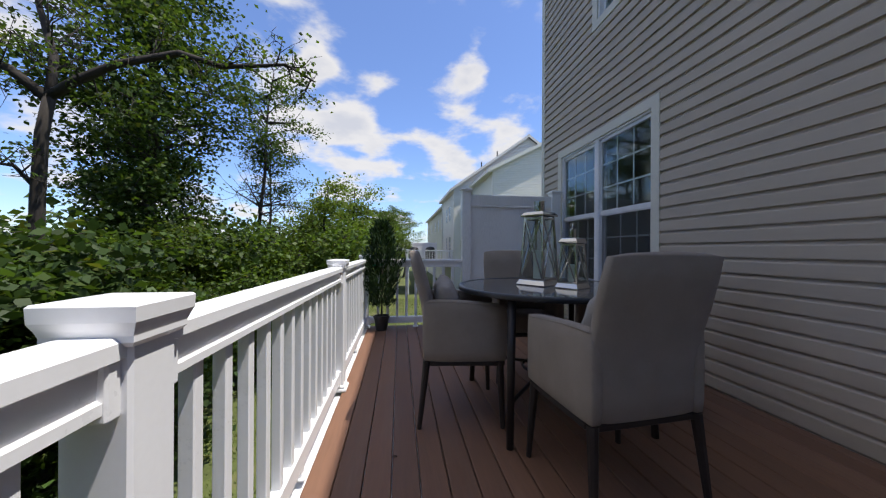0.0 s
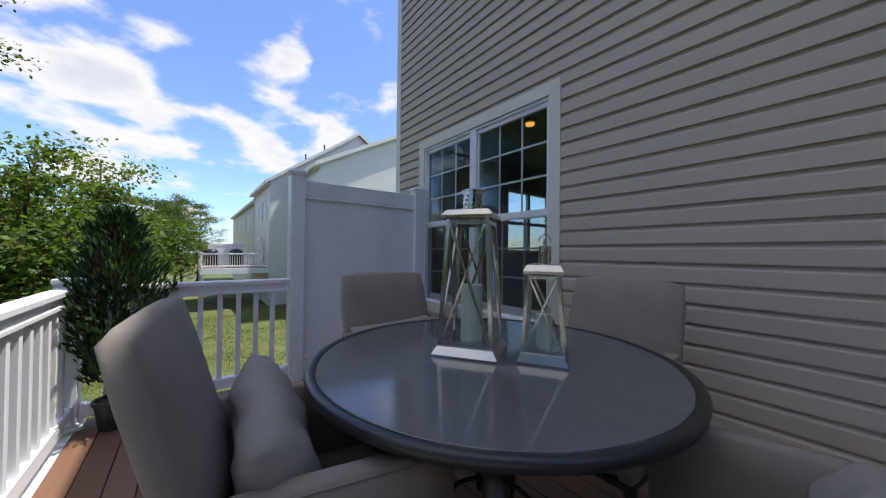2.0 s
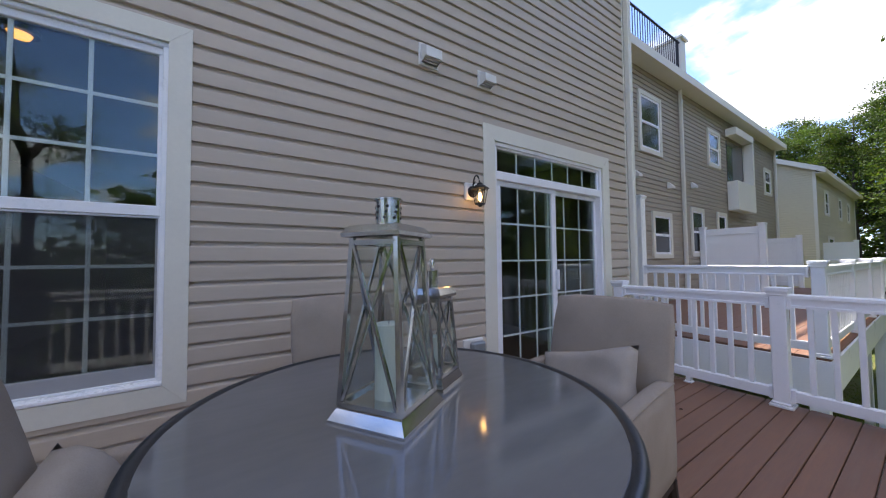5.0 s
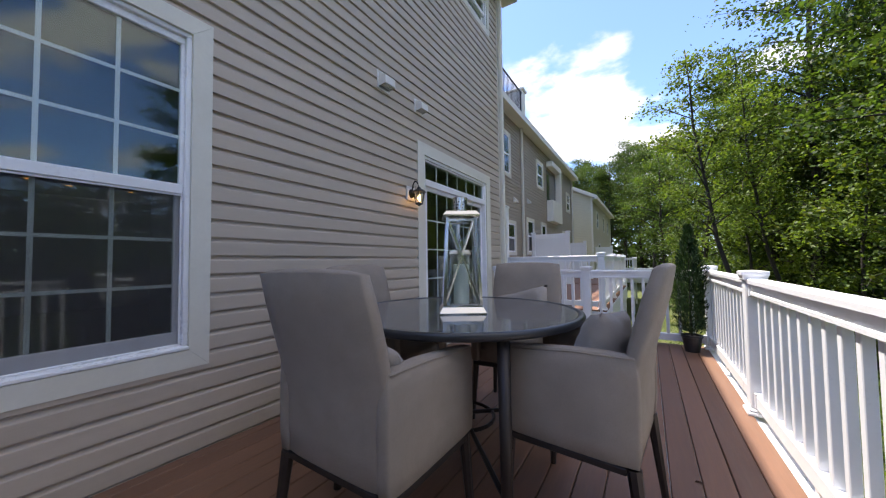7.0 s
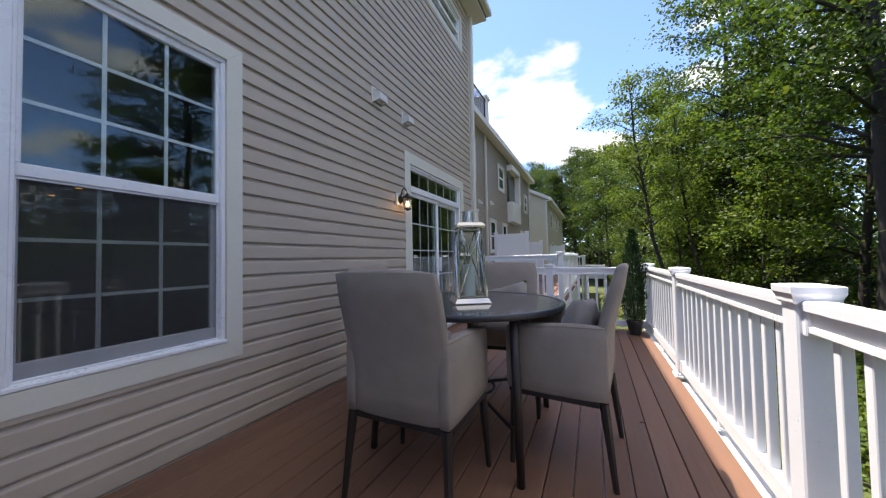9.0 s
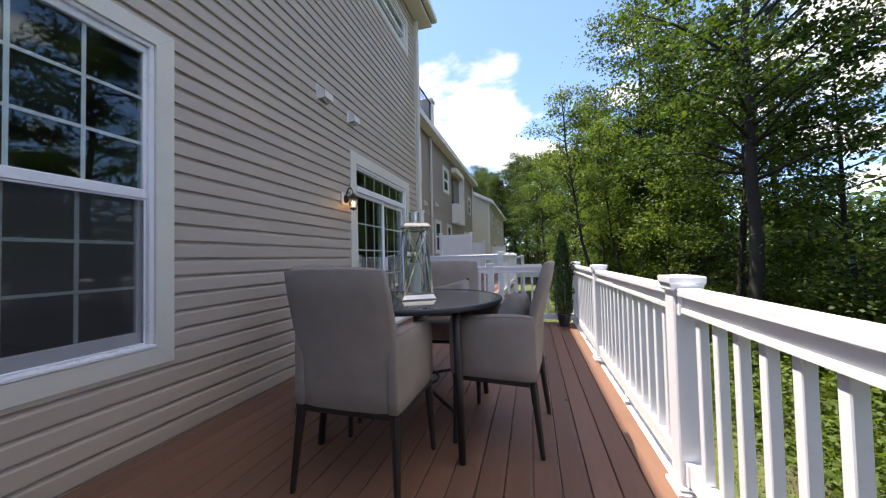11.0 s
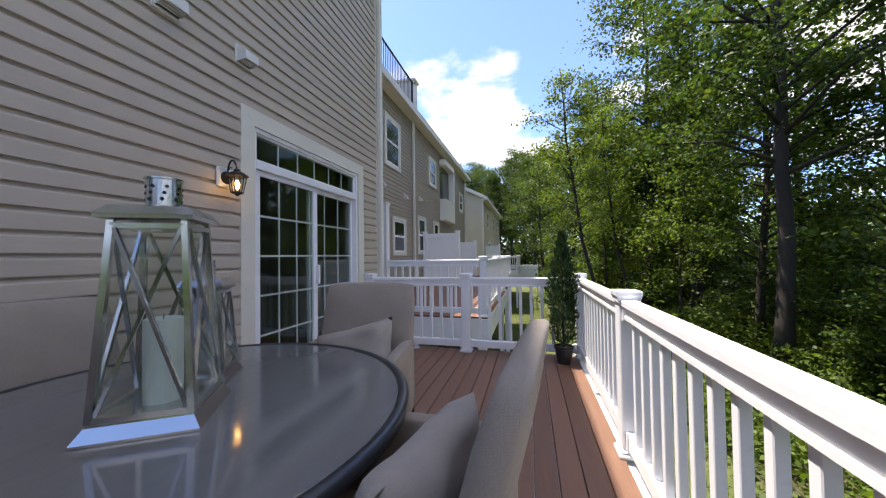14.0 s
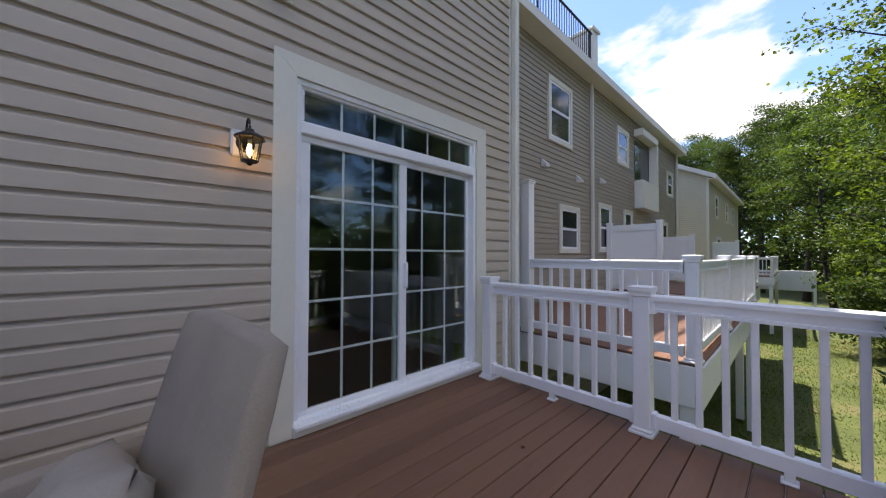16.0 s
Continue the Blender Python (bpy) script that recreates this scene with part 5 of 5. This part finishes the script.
# ---- trees ----
def build_tree(name, seed, height, crown_r, crown_from, trunk_r, limbs, leaves, leaf_size, mat, label, category="tree", lean=(0, 0), bare=0, spread=0.24, taper=0.75, rise=(0.10, 0.65), twigs=5):
    """A tapered trunk, limbs that fork into twigs, and flat sprays of leaves along each twig."""
    rng = np.random.default_rng(seed)
    t = thing(name, label, category)
    wood = Shape()
    path, x, y = [], 0.0, 0.0
    steps = 9
    for i in range(steps):
        f = i / (steps - 1)
        path.append(Vector((lean[0] * f + x, lean[1] * f + y, height * 0.93 * f)))
        x, y = x + rng.normal() * 0.0066 * height, y + rng.normal() * 0.0066 * height
    wood.tube(path, [trunk_r * (1.25 if i == 0 else 1.0) * (1 - 0.9 * (i / (steps - 1))) + 0.012 for i in range(steps)], 9)

    def on_trunk(f):
        k = min(int(f * (steps - 1)), steps - 2)
        return path[k].lerp(path[k + 1], f * (steps - 1) - k)
    sprays = []
    for i in range(limbs):
        f = crown_from + (0.98 - crown_from) * (i + rng.uniform(0, 0.8)) / limbs
        a = i * 2.4 + rng.normal() * 0.6
        q = (f - crown_from) / (1 - crown_from)
        reach = crown_r * (0.30 + 0.70 * math.sin(math.pi * min(1.0, q * taper + 0.22))) * rng.uniform(0.45, 1.2)
        start = on_trunk(f * 0.97)
        end = start + Vector((math.cos(a) * reach, math.sin(a) * reach, reach * rng.uniform(*rise)))
        mid = start.lerp(end, 0.5) + Vector((rng.normal() * 0.12, rng.normal() * 0.12, reach * 0.10))
        r = trunk_r * 0.36 * (1 - 0.65 * f)
        wood.tube([start, mid, end], [r + 0.008, r * 0.6 + 0.006, 0.006], 6)
        for j in range(twigs):
            g = rng.uniform(0.30, 1.0)
            s = start.lerp(mid, g * 2) if g < 0.5 else mid.lerp(end, (g - 0.5) * 2)
            b = a + rng.normal() * 0.8
            run = reach * rng.uniform(0.18, 0.42)
            e = s + Vector((math.cos(b) * run, math.sin(b) * run, run * rng.uniform(-0.30, 0.55)))
            wood.tube([s, e], [0.012, 0.004], 4)
            sprays.append((s, e, rng.uniform(0.45, 1.5)))
    for i in range(bare):
        f = rng.uniform(crown_from * 0.7, 0.98)
        a = rng.uniform(0, 6.28)
        s = on_trunk(f)
        reach = crown_r * rng.uniform(0.6, 1.3)
        e = s + Vector((math.cos(a) * reach, math.sin(a) * reach, reach * rng.uniform(-0.15, 0.5)))
        m = s.lerp(e, 0.5) + Vector(rng.normal(size=3) * 0.18)
        wood.tube([s, m, e], [0.042, 0.022, 0.005], 5)
        for j in range(6):
            b = m.lerp(e, rng.uniform(-0.3, 0.9))
            d = Vector(rng.normal(size=3) * 0.40)
            wood.tube([b, b + d * 0.6, b + d + Vector((0, 0, 0.12))], [0.012, 0.008, 0.003], 4)
    part("trunk", wood, BARK, t, smooth=True)
    groups = []
    for s, e, k in sprays:
        n = max(6, int(leaves * k))
        u = rng.uniform(0.15, 1.15, n)[:, None]
        c = np.array(s[:]) * (1 - u) + np.array(e[:]) * u
        groups.append(leaf_points(rng, c, spread * (0.6 + 0.4 * k), 1, leaf_size, flat=0.5))
    part("crown", quads("crown", np.concatenate(groups), mat), mat, t)
    return t


def build_crooked_tree():
    """A half-bare tree: a curved trunk that forks into a long level limb, a low limb and a rising one, with many bare twigs."""
    rng = np.random.default_rng(18)
    t = thing("crooked_tree", "half-bare tree with a long crooked grey limb", "tree")
    wood, tips = Shape(), []

    def limb(pts, r0, r1):
        pts = [Vector(p) for p in pts]
        wood.tube(pts, [r0 + (r1 - r0) * i / (len(pts) - 1) for i in range(len(pts))], 8)
        return pts

    def twigs(pts, count, length, depth=0):
        for k in range(count):
            f = rng.uniform(0.15, 1.0) * (len(pts) - 1)
            i = min(int(f), len(pts) - 2)
            s = pts[i].lerp(pts[i + 1], f - i)
            along = (pts[i + 1] - pts[i]).normalized()
            d = (along * 0.5 + Vector(rng.normal(size=3)) * 0.75 + Vector((0, 0, 0.25))).normalized()
            run = length * rng.uniform(0.5, 1.2)
            m = s + d * run * 0.5 + Vector(rng.normal(size=3)) * run * 0.10
            e = m + (d + Vector(rng.normal(size=3)) * 0.45).normalized() * run * 0.5
            r = 0.016 if depth == 0 else 0.007
            wood.tube([s, m, e], [r, r * 0.65, 0.003], 5)
            if depth < 2:
                twigs([s, m, e], 4 if depth == 0 else 2, length * 0.5, depth + 1)
            if depth > 0:
                tips.append((m, e))

    limb([(0.05, 0, 0), (0.0, 0, 2.2), (0.0, 0.02, 4.4), (0.09, 0.0, 5.5), (0.22, 0.0, 6.15)], 0.115, 0.08)
    a = limb([(0.20, 0, 6.12), (0.6, 0.05, 6.42), (1.2, 0.1, 6.72), (2.2, 0.2, 6.98), (2.9, 0.25, 6.78), (3.4, 0.3, 6.82), (4.0, 0.3, 6.85), (4.5, 0.3, 6.55)], 0.085, 0.015)
    b = limb([(0.18, 0, 6.1), (-0.35, -0.1, 6.55), (-0.9, -0.2, 6.75), (-1.7, -0.4, 6.85), (-2.6, -0.5, 7.2)], 0.09, 0.02)
    c = limb([(0.22, 0, 6.13), (0.05, 0.2, 6.9), (-0.35, 0.3, 7.9), (-0.45, 0.5, 9.2), (-0.2, 0.6, 10.4)], 0.075, 0.015)
    d = limb([(0.0, 0, 4.6), (-0.5, 0.1, 5.0), (-1.2, 0.1, 5.1), (-1.9, 0.2, 5.6)], 0.04, 0.01)
    for pts, n, run in ((a, 18, 0.75), (b, 16, 1.1), (c, 18, 1.2), (d, 10, 0.8)):
        twigs(pts, n, run)
    part("trunk", wood, BARK, t, smooth=True)
    groups = []
    for m, e in tips:
        if rng.uniform() < 0.45:
            u = rng.uniform(0.2, 1.1, 9)[:, None]
            groups.append(leaf_points(rng, np.array(m[:]) * (1 - u) + np.array(e[:]) * u, 0.10, 1, 0.075, flat=0.6))
    part("crown", quads("crown", np.concatenate(groups), LEAF), LEAF, t)
    return t


def place(proto, x, y, turn, size, first=[]):
    m = pose(x, y, ground_height(x, y) - 0.05, 0, 0, turn) @ Matrix.Diagonal((size, size, size, 1))
    if proto.name in first:
        c = copy_thing(proto, m)
        c.scale = (size, size, size)
    else:
        first.append(proto.name)
        proto.matrix_world = m
        c = proto
    return c


def build_woods():
    tall = build_tree("oak_tree", 11, 16.0, 3.0, 0.36, 0.19, 48, 96, 0.130, LEAF_DARK, "tall dark-leaved oak at the edge of the woods", spread=0.30)
    slim = build_tree("ash_tree", 21, 16.0, 2.1, 0.30, 0.15, 40, 60, 0.125, LEAF, "tall slim ash with a high ragged crown", spread=0.28)
    light = build_tree("maple_tree", 12, 12.6, 1.6, 0.40, 0.085, 24, 48, 0.115, LEAF_LIGHT, "slender leaning light-green maple at the edge of the woods", spread=0.26, lean=(1.7, 0.2), rise=(0.3, 0.9))
    mid = build_tree("beech_tree", 13, 11.0, 2.3, 0.24, 0.12, 34, 60, 0.125, LEAF, "leafy green beech among the woods", spread=0.28)
    young = build_tree("sapling", 14, 6.0, 1.35, 0.15, 0.045, 18, 52, 0.105, LEAF_LIGHT, "young light-green sapling in the undergrowth", spread=0.24, rise=(0.2, 0.9))
    shrub = build_tree("shrub", 15, 2.7, 1.4, 0.05, 0.04, 17, 70, 0.105, LEAF, "dense green shrub at the edge of the woods", "shrub", spread=0.24, taper=0.5, rise=(0.2, 0.9))
    vine = build_tree("shrub", 16, 3.3, 1.7, 0.04, 0.05, 20, 72, 0.14, LEAF_DARK, "vine-covered green shrub beside the deck", "shrub", spread=0.27, taper=0.5, rise=(0.0, 0.7))
    thin = build_tree("pine_tree", 17, 10.6, 1.45, 0.66, 0.085, 20, 42, 0.095, LEAF_DARK, "thin leaning tree with a bare trunk and small crown", lean=(1.2, 0.2), bare=14, spread=0.22)
    dense = build_tree("hornbeam_tree", 19, 13.0, 1.75, 0.10, 0.20, 60, 108, 0.125, LEAF_DARK, "dense dark tree draped in leaves", spread=0.38, taper=0.55)
    R = random.Random(7)
    # south and west edge of the woods
    place(light, -2.9, -12.4, 0, 1.0)
    for proto, x, y, s in [(tall, -6.3, -8.2, 1.08), (slim, -5.6, -16.6, 1.28), (mid, -4.6, -18.0, 1.05), (slim, -4.1, -21.0, 1.05), (mid, -6.6, -14.4, 1.1), (young, -4.9, -10.2, 1.15), (young, -3.6, -15.4, 1.3), (mid, -8.0, -17.5, 1.2), (light, -4.4, -13.8, 0.9),
                           (mid, -2.9, -24.0, 1.2), (slim, -4.9, -27.0, 1.15), (mid, -1.6, -33.0, 1.35), (tall, -0.4, -40.0, 1.15), (tall, -5.6, -23.5, 0.95), (dense, -7.6, -20.5, 1.1), (slim, -7.4, -15.5, 1.1),
                           (tall, 2.6, -46.0, 1.28), (tall, 6.0, -48.0, 1.2), (tall, 9.5, -46.0, 1.15), (tall, 4.2, -44.0, 1.1), (tall, -4.0, -44.0, 1.25), (tall, 0.8, -52.0, 1.3), (tall, 13.0, -50.0, 1.3), (tall, -2.6, -37.0, 1.0), (tall, 8.0, -56.0, 1.4), (slim, -9.2, -12.4, 0.95), (mid, -7.7, -11.4, 1.15), (mid, -8.6, -7.8, 0.85), (tall, -9.5, -3.5, 0.85), (mid, -9.0, -1.4, 0.75), (mid, -10.0, 2.0, 0.55), (mid, -9.8, 4.6, 0.6), (shrub, -8.0, -4.6, 1.3), (shrub, -8.2, -1.0, 1.4), (young, -8.0, 1.4, 1.0)]:
        place(proto, x, y, R.uniform(0, 360), s)
    for i in range(10):
        y = -44 + i * 2.8 + R.uniform(-0.8, 0.8)
        place((tall, mid, slim, mid)[i % 4], -R.uniform(9.0, 9.8) + 0.12 * (y + 16) * (y > -30), y, R.uniform(0, 360), R.uniform(0.8, 1.0))
    for i in range(12):
        place((young, young, shrub)[i % 3], R.uniform(-7.5, -5.2), -29 + i * 1.15 + R.uniform(-0.6, 0.6), R.uniform(0, 360), R.uniform(0.7, 1.05))
    for i in range(16):
        place((shrub, vine, young)[i % 3], R.uniform(-12.0, -7.6), -28 + i * 1.7 + R.uniform(-0.7, 0.7), R.uniform(0, 360), R.uniform(0.6, 0.95))
    # north: tangle beside the deck, then lower growth along the lawn
    place(build_crooked_tree(), -6.0, 5.9, -7.5, 1.0)
    place(thin, -5.2, 11.6, 0, 1.0)
    place(thin, -5.2, 12.4, 30, 0.8)
    for proto, x, y, s in [(dense, -6.9, 9.7, 1.05), (dense, -8.0, 11.2, 0.72), (young, -5.9, 7.6, 0.68), (young, -5.0, 9.0, 0.62), (shrub, -6.3, 6.6, 1.05), (shrub, -4.5, 9.9, 1.35), (shrub, -5.8, 8.3, 1.25), (vine, -5.9, 10.4, 1.2), (shrub, -3.7, 12.2, 1.45), (young, -7.2, 12.4, 0.8), (shrub, -7.6, 7.6, 1.05), (young, -4.4, 12.6, 0.7), (shrub, -3.3, 15.4, 1.6), (vine, -4.9, 3.7, 1.0), (vine, -5.6, 5.0, 1.1), (vine, -4.6, 5.6, 0.85), (vine, -6.6, 4.4, 1.1), (shrub, -5.0, 7.2, 1.0), (young, -5.3, 8.6, 0.75),
                           (shrub, -3.9, 9.2, 0.8), (young, -5.4, 10.6, 0.72), (shrub, -4.3, 11.2, 1.1), (young, -2.9, 13.5, 1.15), (young, -2.3, 16.0, 1.2), (shrub, -4.2, 13.4, 1.3), (young, -5.6, 14.5, 0.85), (shrub, -3.6, 14.2, 1.2), (young, -3.8, 16.5, 1.1), (shrub, -3.4, 18.0, 1.5), (young, -5.0, 18.5, 1.1),
                           (young, -2.9, 21.5, 1.15), (shrub, -2.6, 24.0, 1.7), (young, -4.2, 25.0, 1.3), (mid, -2.6, 29.0, 0.72), (mid, -4.5, 33.0, 0.75), (mid, -1.6, 36.0, 0.8), (mid, -2.0, 43.0, 0.85), (mid, -3.0, 50.0, 0.9), (mid, -0.3, 37.0, 0.85), (mid, 0.5, 42.0, 0.85), (mid, -0.9, 31.0, 0.7), (mid, 1.0, 62.0, 0.6)]:
        place(proto, x, y, R.uniform(0, 360), s)
    for i in range(12):
        place((shrub, vine, shrub)[i % 3], R.uniform(-9.5, -6.0), 4.0 + i * 2.1 + R.uniform(-0.7, 0.7), R.uniform(0, 360), R.uniform(0.9, 1.3))
    # undergrowth and the far woods behind
    for i in range(22):
        place((shrub, young, vine)[i % 3], R.uniform(-9.0, -1.6) - 0.06 * i, -17 - i * 1.3 + R.uniform(-0.7, 0.7), R.uniform(0, 360), R.uniform(0.8, 1.3))
    rng = np.random.default_rng(31)
    n = 1100
    c = np.stack([rng.uniform(-36, -14, n), rng.uniform(-60, 8, n), rng.uniform(-2.4, 6.0, n) * rng.uniform(0.5, 1.0, n)], 1)
    m = 260
    c2 = np.stack([rng.uniform(-30, -8, m), rng.uniform(8, 60, m), rng.uniform(-2.4, 2.2, m)], 1)
    k = 700
    c3 = np.stack([rng.uniform(-14, 18, k), rng.uniform(-72, -52, k), rng.uniform(-2.4, 12.0, k)], 1)
    k2 = 420
    c4 = np.stack([rng.uniform(-15, -8, k2), rng.uniform(-48, 2, k2), rng.uniform(-2.4, 1.6, k2)], 1)
    p = np.concatenate([leaf_points(rng, c, 0.8, 34, 0.42), leaf_points(rng, c2, 0.8, 40, 0.36), leaf_points(rng, c3, 0.9, 34, 0.5), leaf_points(rng, np.stack([rng.uniform(-14, 18, 260), rng.uniform(-62, -50, 260), rng.uniform(-2.4, 3.5, 260)], 1), 0.9, 44, 0.45), leaf_points(rng, c4, 0.6, 50, 0.22)])
    w = 2700
    cx, cy = rng.uniform(-9.0, -3.0, w), rng.uniform(-24, 0, w)
    keep = cx < -3.4 + 0.6 * np.sin(cy * 0.7)
    cx, cy = cx[keep], cy[keep]
    cz = np.array([ground_height(a, b) for a, b in zip(cx, cy)]) + rng.uniform(0.0, 1.0, len(cx)) ** 2 * np.clip((-2.6 - cx) * 0.35, 0.25, 1.3)
    weeds = leaf_points(rng, np.stack([cx, cy, cz], 1), 0.20, 34, 0.12)
    tagged(new("undergrowth", quads("undergrowth", weeds, LEAF_LIGHT)), "sunlit weeds and low brush along the woods", "undergrowth", kind="stuff")
    tagged(new("far_woods", quads("far_woods", p, LEAF_DARK)), "dense dark woods behind the first trees", "woods", kind="stuff")


build_woods()

# ---- pieces: siding strips and deck boards ----
siding(wall_west, SOUTH + 0.092, NORTH - 0.092, 0.004, EAVE - 0.02, OPENINGS, lambda a, d, z: (W - d, a, z), True, SIDING)
siding(wall_west, SOUTH + 0.092, NORTH - 0.092, -2.5, 0.0, [], lambda a, d, z: (W - d, a, z), False, SIDING)


def deck_board(width, length):
    """A board with eased edges, laid along y."""
    w, e, h = width / 2, 0.004, 0.025
    prof = [(-w, -h), (-w, -e), (-w + e, 0), (w - e, 0), (w, -e), (w, -h)]
    return Shape().extrude(prof, lambda u, v, k: (u, length * (k - 0.5), v))


PITCH = 0.1325
x = 0.623 - 8 * PITCH + PITCH / 2
board_mesh = deck_board(PITCH - 0.005, D_N - D_S - 0.012).mesh("deck_board", DECK)
while x + PITCH / 2 < W - 0.034:
    b = part("deck_board", board_mesh, DECK, floor)
    b.location = (x, (D_N + D_S) / 2, 0)
    x += PITCH
left = W - 0.036 - (x - PITCH / 2)
if left > 0.02:
    b = part("deck_board", deck_board(left - 0.005, D_N - D_S - 0.012), DECK, floor)
    b.location = (x - PITCH / 2 + left / 2, (D_N + D_S) / 2, 0)
